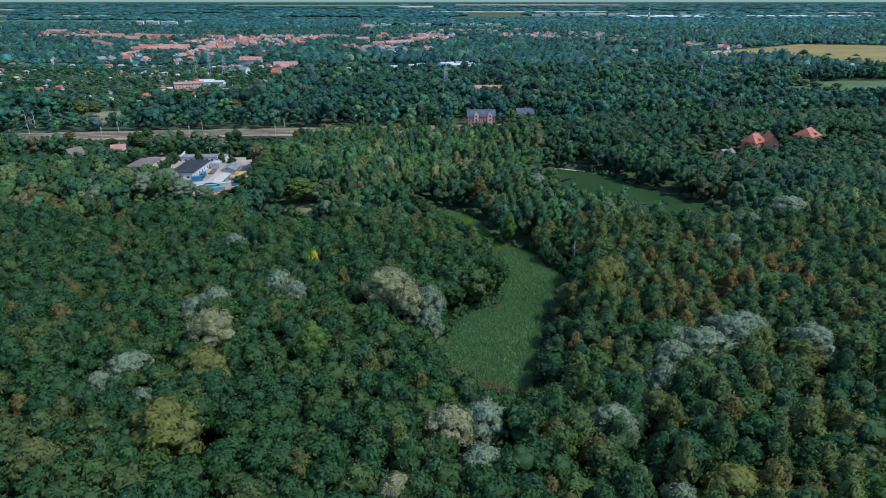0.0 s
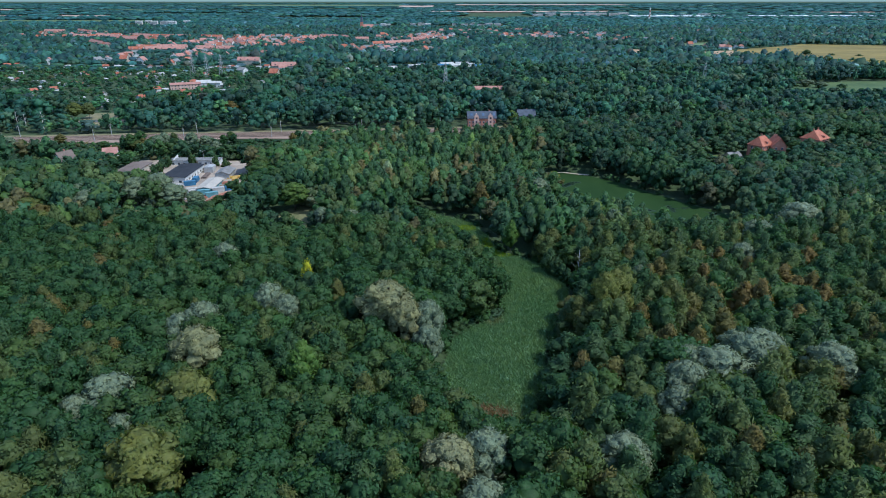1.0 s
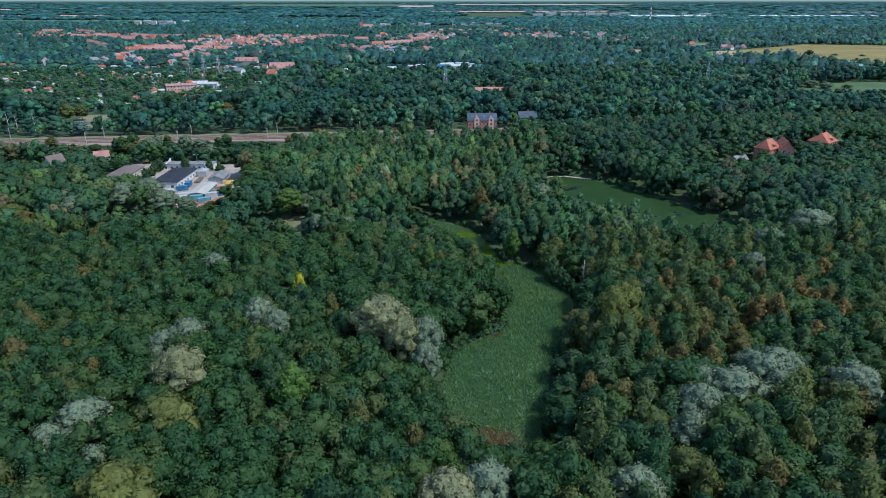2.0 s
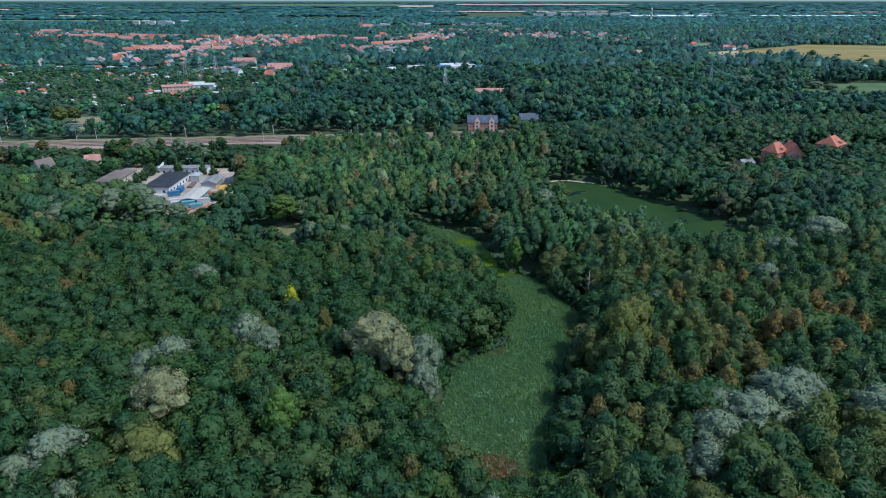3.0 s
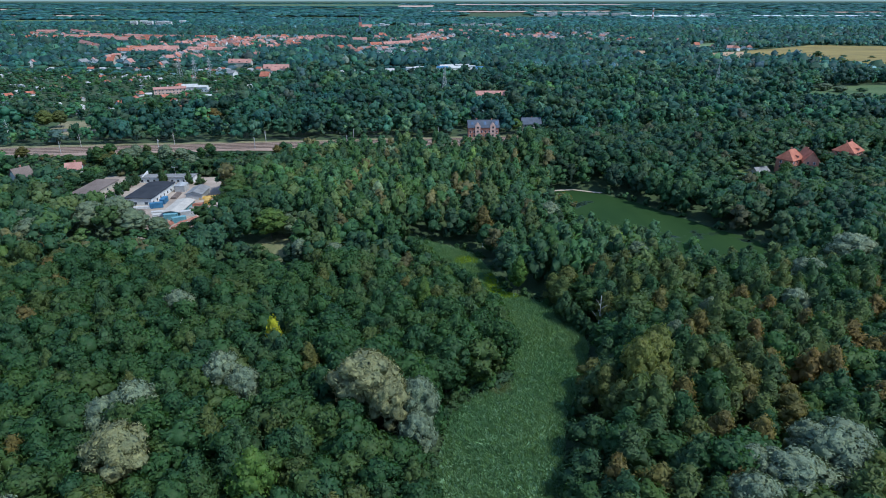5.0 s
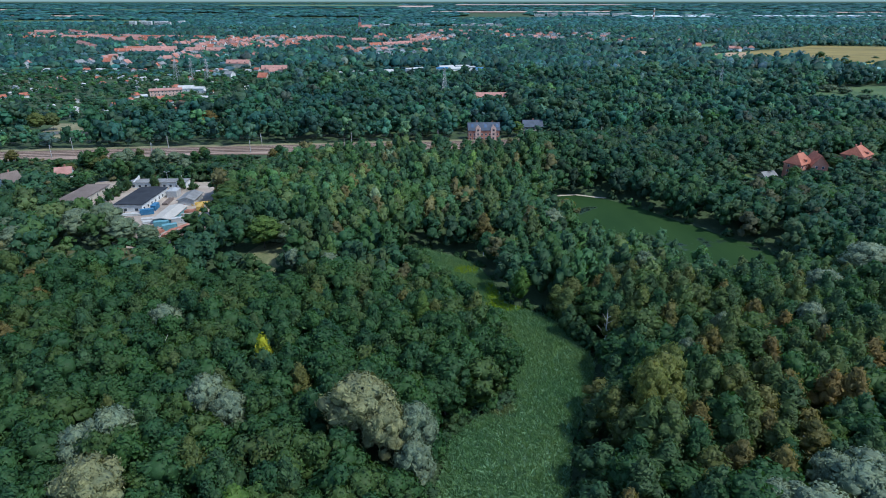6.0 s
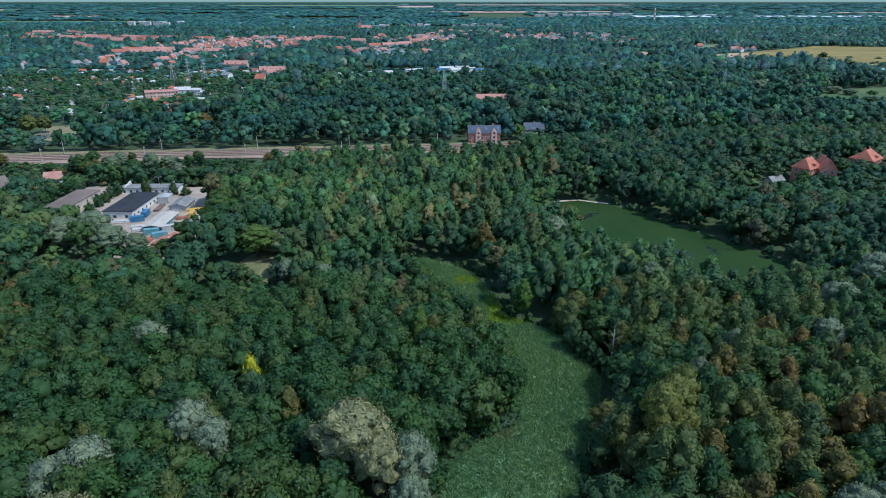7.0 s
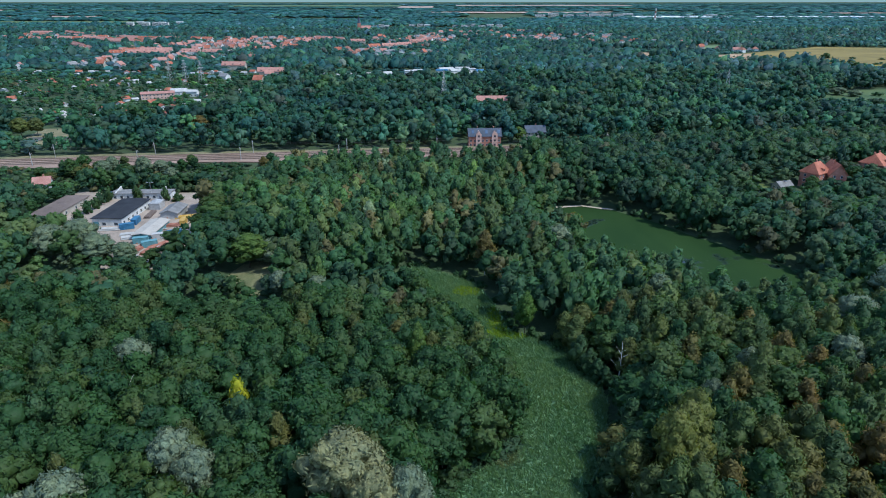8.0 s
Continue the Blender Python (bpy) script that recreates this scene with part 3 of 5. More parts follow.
def trunk_shape(style, r, thick=0.2):
    radius, z0, z1 = STYLES[style][:3]
    s = Shape()
    top = z0 + (z1 - z0) * 0.7
    bend = r.uniform(-0.5, 0.5, 2)
    mid = (bend[0], bend[1], top * 0.5)
    s.tube((0, 0, -0.8), mid, thick, thick * 0.72, 6).tube(mid, (bend[0] * 0.6, bend[1] * 0.6, top), thick * 0.72, thick * 0.25, 5)
    for k in range(5):
        a, z = k * 2.4 + r.uniform(0, 1), z0 + (top - z0) * (0.1 + 0.17 * k)
        s.tube((bend[0] * 0.9, bend[1] * 0.9, z), (radius * 0.6 * math.cos(a), radius * 0.6 * math.sin(a), z + radius * 0.55), thick * 0.38, thick * 0.12, 4)
    return s


NAMES = {
    "ash": ("ash_tree", "dark green ash tree with a dense crown"),
    "locust": ("locust_tree", "fresh green locust tree with layered feathery crown"),
    "alder": ("alder_tree", "bluish dark green alder tree in dense wood"),
    "maple": ("maple_tree", "olive green maple tree with a broad crown"),
    "poplar": ("poplar_tree", "tall narrow grey-green poplar tree"),
    "birch": ("birch_tree", "olive birch tree with a pale slender trunk"),
    "birch_dry": ("birch_tree", "drought-browned birch tree with a pale slender trunk"),
    "willow": ("willow_tree", "silvery grey-green willow tree with billowing crown"),
    "osier": ("willow_tree", "dull grey-green willow tree with wide crown"),
    "sage": ("willow_tree", "pale tan-green willow tree with billowing crown"),
    "olive": ("oak_tree", "olive-yellow oak tree with a wide clumpy crown"),
    "lime": ("linden_tree", "bright yellow-green linden tree among darker trees"),
    "gold": ("golden_shrub", "small bright yellow tree in the dark wood"),
    "shrub": ("shrub", "green shrub at the wood's edge"),
}


def tree_kinds(style, count, lobes, leaves, leaf):
    made = []
    for k in range(count):
        r = np.random.default_rng(100 + 17 * k + sum(map(ord, style)))
        name, label = NAMES[style]
        t = thing(name, label, "shrub" if "shrub" in name else "tree", group="trees of the wood")
        part("trunk", trunk_shape(style, r, 0.12 if style in ("shrub", "gold") else 0.2), M["bark_birch" if "birch" in style else "bark"], t)
        ob = new("crown", crown_mesh("crown", crown(style, lobes, leaves, leaf, r), M[style]))
        ob.parent = t
        made.append(t)
    return made


def loose(style):
    return STYLES[style][0]


KINDS = {
    "ash": tree_kinds("ash", 5, 17, 900, 0.60), "locust": tree_kinds("locust", 5, 20, 900, 0.56), "alder": tree_kinds("alder", 5, 16, 940, 0.48),
    "maple": tree_kinds("maple", 5, 17, 900, 0.60), "poplar": tree_kinds("poplar", 4, 18, 940, 0.45), "birch": tree_kinds("birch", 4, 15, 900, 0.42),
    "birch_dry": tree_kinds("birch_dry", 3, 15, 900, 0.42), "olive": tree_kinds("olive", 3, 26, 1700, 0.50), "willow": tree_kinds("willow", 4, 44, 3900, 0.46), "sage": tree_kinds("sage", 3, 46, 3900, 0.46),
    "osier": tree_kinds("osier", 3, 30, 1900, 0.50), "lime": tree_kinds("lime", 2, 24, 1500, 0.50), "gold": tree_kinds("gold", 1, 11, 340, 0.45), "shrub": tree_kinds("shrub", 3, 7, 150, 0.50),
}
used = {}


def plant(style, x, y, width, height):
    """A tree of that crown radius and height: the first of a kind is its pattern itself, later ones share its meshes."""
    k = int(rng.integers(len(KINDS[style])))
    src = KINDS[style][k]
    m = pose(x, y, float(ground(x, y)) - 0.2, rng.uniform(-3, 3), rng.uniform(-3, 3), rng.uniform(0, 360))
    if not used.get((style, k)):
        used[style, k] = True
        t = src
        t.matrix_basis = m
    else:
        t = copy_thing(src, m)
    radius, _, top, *_ = STYLES[style]
    t.scale = (width / radius, width / radius, height / top)
    return t


# trees that stand out, by place: x, y, crown radius, height of the top above the valley floor
WILLOWS = [(-4.5, 172.0, 4.4, 23), (-4.0, 164.5, 3.9, 19), (-53.5, 182.0, 4.5, 24), (-47.0, 179.0, 4.2, 22), (-69.0, 170.0, 5.4, 24), (-74.5, 165.5, 4.6, 22), (-79.0, 135.0, 5.6, 22), (-84.5, 129.5, 4.3, 20),
           (73.5, 149.0, 6.6, 20.5), (84.5, 154.0, 7.0, 21), (90.0, 159.0, 5.8, 20), (62.4, 141.5, 5.2, 21), (58.8, 135.0, 4.6, 18.5), (132.3, 250.1, 6.0, 20.5), (163.7, 274.6, 8.0, 20),
           (115.6, 227.6, 4.3, 19.5), (70.7, 208.4, 2.6, 19), (86.3, 222.7, 2.7, 19), (-80.3, 223.0, 4.2, 21.5)]
WILLOWS_MORE = [(-53.0, 274.0, 3.4, 18.5), (-38.7, 268.5, 3.9, 19.5), (66.6, 152.7, 4.3, 19), (10.3, 117.5, 5.4, 19.5), (8.5, 104.0, 5.2, 17.5), (-71.1, 122.5, 3.2, 20), (40.5, 117.0, 5.2, 18.5),
                (104.5, 150.0, 6.3, 21), (82.5, 161.0, 4.6, 19), (46.8, 94.0, 3.4, 18)]
SAGES = [(-16.5, 176.0, 7.4, 27), (-9.6, 170.5, 5.0, 24), (-64.5, 152.0, 5.8, 25.5), (2.5, 112.5, 5.2, 21), (-9.5, 93.4, 3.8, 20)]
OLIVES = [(-60.7, 134.0, 6.4, 24.5), (58.7, 97.0, 6.2, 19), (52.2, 123.8, 4.4, 19), (23.0, 116.0, 3.8, 16), (-60.0, 109.0, 7.2, 26), (-84.0, 101.0, 5.6, 22), (-140, 262, 5.5, 19), (-150, 250, 5, 19), (-176, 268, 6.0, 19), (-192, 284, 6.0, 20),
          (53.2, 186.0, 4.6, 26), (57.5, 190.0, 5.0, 25), (60.5, 197.0, 4.6, 24)]
OSIERS = [(-65.1, 306.3, 6.2, 18), (-165.5, 287.0, 6.6, 23), (-152.0, 308.0, 6.8, 23.5), (-142.5, 312.0, 6.8, 24.5), (-133.5, 305.5, 6.0, 20.5), (78.5, 272.8, 4.8, 18), (-122.5, 305.0, 4.6, 17), (52.0, 318.0, 5.5, 20), (-174, 297, 6.4, 23)]
BRIGHT = [(-99, 341, 8.0, 23), (-102, 356, 7.0, 22), (-94, 330, 7.5, 22)]
LIMES = [(-36.0, 146.0, 4.6, 25.5), (-71.5, 300.0, 7.0, 23), (31.0, 262.0, 3.0, 17), (-4.3, 229.0, 3.0, 23)]
GOLDS = [(-45.5, 203.0, 2.8, 23.5)]
DRY = [(91.8, 205.2, 3.6, 20), (97.0, 185.9, 4.2, 22), (119.3, 205.6, 4.2, 20), (137.7, 221.3, 4.4, 20), (104.3, 220.8, 3.4, 20), (98.8, 229.3, 3.2, 20), (65.5, 164.9, 3.4, 19), (-121.9, 213.2, 4.2, 21),
       (-132.9, 225.5, 3.6, 20), (-138.6, 255.3, 5.2, 19), (61.4, 148.5, 3.2, 18), (39.2, 152.0, 3.2, 18), (107.2, 175.1, 4.0, 20), (118.2, 195.4, 4.0, 20), (101.8, 184.0, 3.8, 24), (20.7, 311.0, 4.0, 20), (-112.3, 163.0, 4.0, 22.5)]
DRY_MORE = [(124.0, 190.0, 3.6, 20), (88.0, 196.0, 3.2, 20), (110.0, 213.0, 3.4, 20), (76.0, 176.0, 3.0, 19), (-98.0, 120.0, 3.4, 20), (-152, 274, 4.6, 19), (-182, 278, 5.0, 19), (-168, 256, 4.2, 18), (-128, 240, 4.0, 19)]
TAKEN = []
for style, spots in (("willow", WILLOWS), ("willow", WILLOWS_MORE), ("sage", SAGES), ("lime", LIMES), ("osier", OSIERS), ("maple", BRIGHT), ("gold", GOLDS), ("olive", OLIVES), ("birch_dry", DRY), ("birch_dry", DRY_MORE)):
    for x, y, w, top in spots:
        plant(style, x, y, w, top - float(ground(x, y)))
        TAKEN.append((x, y, w * 0.95))
TAKEN = np.array(TAKEN)


def scatter(x0, x1, y0, y1, step, r):
    """A jittered lattice of spots."""
    gx, gy = np.meshgrid(np.arange(x0, x1, step), np.arange(y0, y1, step * 0.87), indexing="ij")
    gx = gx + (np.arange(gx.shape[1]) % 2) * step / 2
    return (gx + r.uniform(-0.36, 0.36, gx.shape) * step).ravel(), (gy + r.uniform(-0.36, 0.36, gx.shape) * step).ravel()


def seen_side(x, y, margin=14.0):
    """Within the breadth of land that lies before the flight line."""
    return np.abs(x - 1.5) < 0.72 * (0.927 * y + 39) + margin


def open_land(x, y, grow=0.0):
    """Where no wood grows."""
    front = np.where(x < -85, 66, np.where(x < 15, 52, 17))
    track = (y > rail_y(x) - front - grow) & (y < rail_y(x) + 15 + grow)
    no = (gap(VILLA_ROAD, x, y) <= 1.5) | (gap(BACK_ROAD, x, y) <= 2.0) | (gap(REED, x, y) <= np.where((x > 24) & (y < 190), 5.0, np.where((x > 30) & (y < 250), 3.6, 1.6))) | (gap(POND, x, y) <= 2.5) | (gap(YARD, x, y) <= 1.0) | inside(CLEARING, x, y) | inside(LAWN, x, y) | track
    for poly in (STUBBLE, FLAX, MEADOW, CROSSING, GREENS, PLOUGHED, POND_FAR, PALE_FIELD, BROWN_PLOT):
        no |= gap(poly, x, y) <= grow + 2
    for hx, hy, hr in CLEARED:
        no |= np.hypot(x - hx, y - hy) < hr
    return no


# lower growth in gardens, and where the camera must see past the trees: x from, to, y from, to, share of the height
LOWER = [(-210, -158, 495, 549, 0.55), (-122, -100, 370, 402, 0.4), (-86, -46, 255, 284, 0.55), (92, 165, 256, 306, 0.68), (60, 100, 292, 325, 0.75), (12, 60, 425, 512, 0.5), (60, 100, 480, 540, 0.6), (25, 80, 640, 692, 0.5), (-330, -250, 670, 722, 0.45), (-640, -190, 585, 985, 0.36), (-160, 90, 860, 1030, 0.28), (330, 640, 655, 735, 0.5),
         (-330, -255, 440, 640, 0.5), (560, 1100, 930, 1003, 0.6), (470, 560, 1180, 1250, 0.5), (-262, -215, 345, 388, 0.3), (-240, -195, 365, 402, 0.5), (-150, -95, 270, 300, 0.4), (75, 110, 570, 605, 0.55), (300, 470, 1380, 1500, 0.4),
         (520, 800, 1330, 1480, 0.4), (360, 440, 1200, 1310, 0.35), (400, 560, 930, 1036, 0.35)]


def trim(x, y):
    k = np.ones(len(x))
    for x0, x1, y0, y1, share in LOWER:
        k[(x > x0) & (x < x1) & (y > y0) & (y < y1)] = share
    return k


def rail_y(x):
    return 500.0 + 0.145 * np.asarray(x, float)


# ground kept free of trees round buildings and where they would hide things from the camera: x, y, radius
CLEARED = [(-231, 372, 8), (-229, 361, 7), (33, 520, 17), (33, 505, 12), (72, 545, 10), (90, 612, 8), (-231, 384, 9), (-228, 374, 9), (-224, 364, 6), (217, 421, 11), (230, 424, 10), (267, 445, 14), (196, 412, 9), (52, 700, 20), (50, 684, 16), (-290, 735, 24),
           (-293, 715, 20), (15, 995, 45), (-112, 405, 9), (-205, 345, 9), (-213, 403, 7), (-211, 396, 5), (52, 225, 5), (49, 214, 5), (54, 231, 2), (-113, 321, 9), (-118, 313, 7), (-183, 556, 8), (-306, 534, 8), (-190, 338, 8)]

VILLA_FRONT = np.array([(165, 385), (168, 437), (172, 450), (340, 450), (340, 372), (230, 378)], float)
NEAR = 262.0
nx, ny = scatter(-260, 260, 84, NEAR, 6.4, rng)
keep = seen_side(nx, ny) & ~open_land(nx, ny)
for tx, ty, tr in TAKEN:
    keep &= np.hypot(nx - tx, (ny - ty) * np.where(ny < ty, 1.25, 1.0)) > tr + 0.8
keep &= ~((nx > 30) & (rng.uniform(size=len(nx)) < 0.05))
nx, ny = nx[keep], ny[keep]
STYLE_LIST = ["ash", "locust", "alder", "maple", "poplar", "birch"]
LEFT_MIX, RIGHT_MIX, EDGE_MIX = np.array([0.27, 0.30, 0.12, 0.26, 0.01, 0.04]), np.array([0.07, 0.03, 0.28, 0.14, 0.24, 0.24]), np.array([0.22, 0.04, 0.42, 0.12, 0.10, 0.10])
for x, y in zip(nx, ny):
    bank = float(smooth(10, 40, x - 0.05 * (y - 150)))
    grove = 0.5 + 0.9 * noise.noise(Vector((x * 0.03, y * 0.03, 5)))
    edge = float(smooth(75, 115, x))
    mix = LEFT_MIX * (1 - bank) + (RIGHT_MIX * (1 - edge) + EDGE_MIX * edge) * bank
    mix = mix * np.array([1, 0.5 + grove, 1.5 - grove, 1, 0.5 + grove, 0.4 + 1.2 * grove]).clip(0.05)
    style = STYLE_LIST[rng.choice(6, p=mix / mix.sum())]
    high = 17.6 - 1.2 * bank + 2.6 * noise.noise(Vector((x * 0.04, y * 0.04, 9))) + rng.uniform(-1.3, 1.3) * (1 + bank) + (2.5 if style == "poplar" else 0)
    if -88 < x < -46 and 240 < y:
        high *= 0.72
    low = 0.92 - 0.34 * bank
    high *= low + (1 - low) * float(smooth(1.5, 13, gap(REED, x, y)))
    plant(style, x, y, loose(style) * rng.uniform(1.0, 1.4) * (1 + 0.16 * bank), high + 1.2 * bank)

# shrubs along the reed edge
for a, b in zip(REED, np.roll(REED, -1, 0)):
    d = b - a
    for k in range(int(np.hypot(*d) / 1.8)):
        p = a + d * rng.uniform() + np.array([d[1], -d[0]]) / np.hypot(*d) * rng.choice([-1, 1]) * rng.uniform(0.5, 2.4)
        if gap(REED, *p) > 0.3:
            plant("shrub", p[0], p[1], rng.uniform(1.4, 2.6), rng.uniform(2.2, 4.6))
for style in KINDS:
    for k, src in enumerate(KINDS[style]):
        if not used.get((style, k)):
            plant(style, -300 - 8 * k, 60, loose(style), STYLES[style][2])


# ---------------------------------------------------------------- woods farther off, joined
TONES = np.array([DARK, DEEP, FRESH, TEAL, OLIVE, (0.06, 0.11, 0.035), BROWN, SILVER, (0.035, 0.07, 0.04), LIME])


def woods(name, label, x, y, templates, width, height, tints, lift=0.0):
    """Many crowns in one mesh."""
    vs, loops, sizes, cols, leans, n = [], [], [], [], [], 0
    pick, spin = rng.integers(len(templates), size=len(x)), rng.uniform(0, 2 * math.pi, len(x))
    z = ground(x, y)
    for k, (made, r0, h0) in enumerate(templates):
        i = np.flatnonzero(pick == k)
        if not len(i):
            continue
        v, ring, size, nv = crown_arrays(*made)
        c, s = np.cos(spin[i])[:, None], np.sin(spin[i])[:, None]
        w, h = (width[i] / r0)[:, None], (height[i] / h0)[:, None]
        out = np.stack([(v[:, 0] * c - v[:, 1] * s) * w + x[i, None], (v[:, 0] * s + v[:, 1] * c) * w + y[i, None], v[:, 2] * h + z[i, None] - lift], -1)
        vs.append(out.reshape(-1, 3))
        loops.append((n + len(v) * np.arange(len(i))[:, None] + ring).ravel())
        cols.append(np.repeat(tints[i], len(v), 0))
        sizes.append(np.tile(size, len(i)))
        leans.append(np.stack([nv[:, 0] * c - nv[:, 1] * s, nv[:, 0] * s + nv[:, 1] * c, np.broadcast_to(nv[:, 2], (len(i), len(v)))], -1).reshape(-1, 3))
        n += len(v) * len(i)
    ob = new(name, quick_mesh(name, np.concatenate(vs), np.concatenate(loops), np.concatenate(sizes), M["woods"], np.concatenate(cols), np.concatenate(leans)))
    return tagged(ob, label, "trees", kind="stuff")


def templates(styles, lobes, leaves, leaf, seed):
    return [(crown(st, lobes, leaves, leaf, np.random.default_rng(seed + k), False), STYLES[st][0], STYLES[st][2]) for k, st in enumerate(styles)]


def tone_of(x, y, weights, spread=0.18):
    """A tone for each tree, in drifts of like trees."""
    t = TONES[rng.choice(len(TONES), size=len(x), p=np.array(weights) / sum(weights))]
    drift = np.array([noise.noise(Vector((a * 0.012, b * 0.012, 6))) for a, b in zip(x, y)])[:, None]
    t = t * 0.75 + 0.25 * np.array([0.06, 0.12, 0.05])
    return t * np.exp(rng.normal(0, spread, (len(x), 1))).clip(0.5, 1.9) * (1 + drift * np.array([0.5, 0.35, 0.15]))


# wood between the reeds and the railway
mx, my = scatter(-460, 460, NEAR, 560, 8.0, rng)
keep = seen_side(mx, my) & ~open_land(mx, my) & (my < rail_y(mx) - 10)
for tx, ty, tr in TAKEN:
    keep &= np.hypot(mx - tx, my - ty) > tr + 1.0
keep &= ~(((mx > 130) & (my > 300) | (mx > 70) & (my > 390)) & (rng.uniform(size=len(mx)) < 0.10))
mx, my = mx[keep], my[keep]
tint = tone_of(mx, my, [5, 3, 3, 6, 4.5, 4, 1.4, 0.15, 2, 0.2])
deep = smooth(110, 150, mx) * smooth(280, 310, my) + smooth(60, 100, mx) * smooth(380, 400, my)
tint = tint * (1 - np.clip(deep, 0, 1)[:, None] * np.array([0.36, 0.24, 0.05]))
high = 16.0 + 3.0 * np.array([noise.noise(Vector((a * 0.03, b * 0.03, 2))) for a, b in zip(mx, my)]) + rng.uniform(-2, 2, len(mx))
high *= 1 - 0.5 * smooth(385, 415, my) * smooth(70, 120, -mx)
front = inside(VILLA_FRONT, mx, my)
high[front] *= 0.62
high *= trim(mx, my)
wide = rng.uniform(0.8, 1.25, len(mx)) * np.where(front, 0.8, 1.0) * (1 + 0.12 * np.clip(deep, 0, 1)) * (0.45 + 0.55 * trim(mx, my))
slim = (mx > -60) & (rng.uniform(size=len(mx)) < 0.75) & ~((my > 385) & (mx > 60)) & ~((mx > 130) & (my > 320))
for some, styles, breadth, label in ((slim, ["alder", "poplar", "birch", "alder", "poplar", "birch"], 4.3, "slender grey-green and olive trees in dense wood"),
                                     (~slim, ["ash", "maple", "locust", "ash", "maple"], 5.2, "mixed broad green trees in dense wood")):
    woods("woodland", label, mx[some], my[some], templates(styles, 9, 160, 0.85, 40), breadth * wide[some], high[some] + (1.5 if breadth < 5 else 0), tint[some] * 1.2)

# wood that goes on below and behind the flight line
ux, uy = scatter(-170, 170, -90, 86, 7.6, rng)
keep = np.abs(ux) < 90 + 0.6 * (uy + 90)
ux, uy = ux[keep], uy[keep]
woods("woodland", "dense green wood under the open sky", ux, uy, templates(["ash", "maple", "locust", "alder"], 9, 30, 1.0, 50), 4.8 * rng.uniform(0.8, 1.2, len(ux)), rng.uniform(13.5, 17, len(ux)),
      tone_of(ux, uy, [5, 3, 4, 3, 3, 4, 0.5, 0.1, 2, 0.2]))

# broad trees beyond the railway
ax, ay = scatter(-820, 820, 470, 930, 10.0, rng)
keep = seen_side(ax, ay, 30) & ~open_land(ax, ay) & (ay > rail_y(ax) + 12)
keep &= ~((ay > 560) & (ax < -200) & (rng.uniform(size=len(ax)) < 0.35))
ax, ay = ax[keep], ay[keep]
bulk = np.exp(rng.normal(0, 0.25, len(ax))).clip(0.55, 1.7)
# blue multiplied into the leaf tint stands for haze beyond the railway
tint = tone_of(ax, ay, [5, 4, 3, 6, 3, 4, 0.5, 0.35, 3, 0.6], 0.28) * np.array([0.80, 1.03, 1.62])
garden = (ax > -640) & (ax < -190) & (ay > 585)
tint[garden] *= np.array([1.25, 1.15, 0.85])
woods("park_trees", "broad dark green trees beyond the railway, tinted blue for haze", ax, ay, templates(["ash", "maple", "alder", "maple", "ash", "locust"], 6, 46, 1.35, 60),
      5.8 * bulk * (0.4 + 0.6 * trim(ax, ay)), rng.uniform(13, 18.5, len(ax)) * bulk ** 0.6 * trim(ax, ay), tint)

# town trees and far woods, thinned out among the houses
TOWN_AREAS = [(-820, 1640, 150, 90), (-1080, 1830, 110, 170), (-395, 1560, 95, 210), (-520, 1580, 60, 180), (-710, 1370, 60, 80), (-480, 1230, 120, 45), (-480, 1060, 90, 60), (-110, 1440, 60, 60), (-110, 1290, 70, 90), (-70, 1700, 130, 150),
              (-270, 1720, 50, 60), (400, 1850, 110, 150), (120, 1950, 170, 240), (-300, 1015, 35, 30), (-100, 930, 60, 25), (-1190, 2050, 60, 60)]
bx, by = scatter(-1850, 1850, 900, 2320, 11.2, rng)
keep = seen_side(bx, by, 60) & ~open_land(bx, by, 4)
for tx, ty, tw, td in TOWN_AREAS:
    keep &= ~((np.abs(bx - tx) < tw) & (np.abs(by - ty) < td) & (rng.uniform(size=len(bx)) < 0.42))
bx, by = bx[keep], by[keep]
far_tpl = templates(["distant"] * 8, 1, 5, 2.6, 80)
tall, bulk = rng.uniform(10, 15, len(bx)), np.exp(rng.normal(0, 0.28, len(bx))).clip(0.5, 1.7)
for tx, ty, tw, td in TOWN_AREAS:
    tall[(np.abs(bx - tx) < tw + 20) & (np.abs(by - ty) < td + 60)] *= 0.6
tall *= trim(bx, by) * (1 + 0.45 * np.array([noise.noise(Vector((a * 0.012, b * 0.008, 8))) for a, b in zip(bx, by)]))
# more blue than park_trees: haze painted into the crowns' colour
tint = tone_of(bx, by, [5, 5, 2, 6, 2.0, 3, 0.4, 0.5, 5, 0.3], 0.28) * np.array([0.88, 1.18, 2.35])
woods("far_woods", "distant dark green woods round the town, tinted blue for haze", bx, by, far_tpl, bulk * 6.0, tall * bulk ** 0.8, tint, 1.0)


# fields toward the skyline, given by true distances
FIELDS = [(-640, -100, 9000, 11500, "tan_field"), (-170, 1450, 5400, 6000, "tan_field"), (-2900, -2500, 4000, 4300, "tan_field"), (-2400, -2000, 4000, 4400, "tan_field"),
          (-3600, -700, 11000, 13500, "green_field"), (-2400, -1300, 3000, 3300, "green_field"), (300, 3600, 12500, 14500, "tan_field"), (-5500, -4200, 6500, 7200, "tan_field"),
          (-3400, -2500, 6500, 7000, "green_field"), (2900, 4200, 5200, 5600, "tan_field")]
for x0, x1, y0, y1, m in FIELDS:
    far_patch("far_field", x0, x1, y0, y1, M[m], "pale harvested field near the skyline" if m == "tan_field" else "hazy green field near the skyline", 3.0)
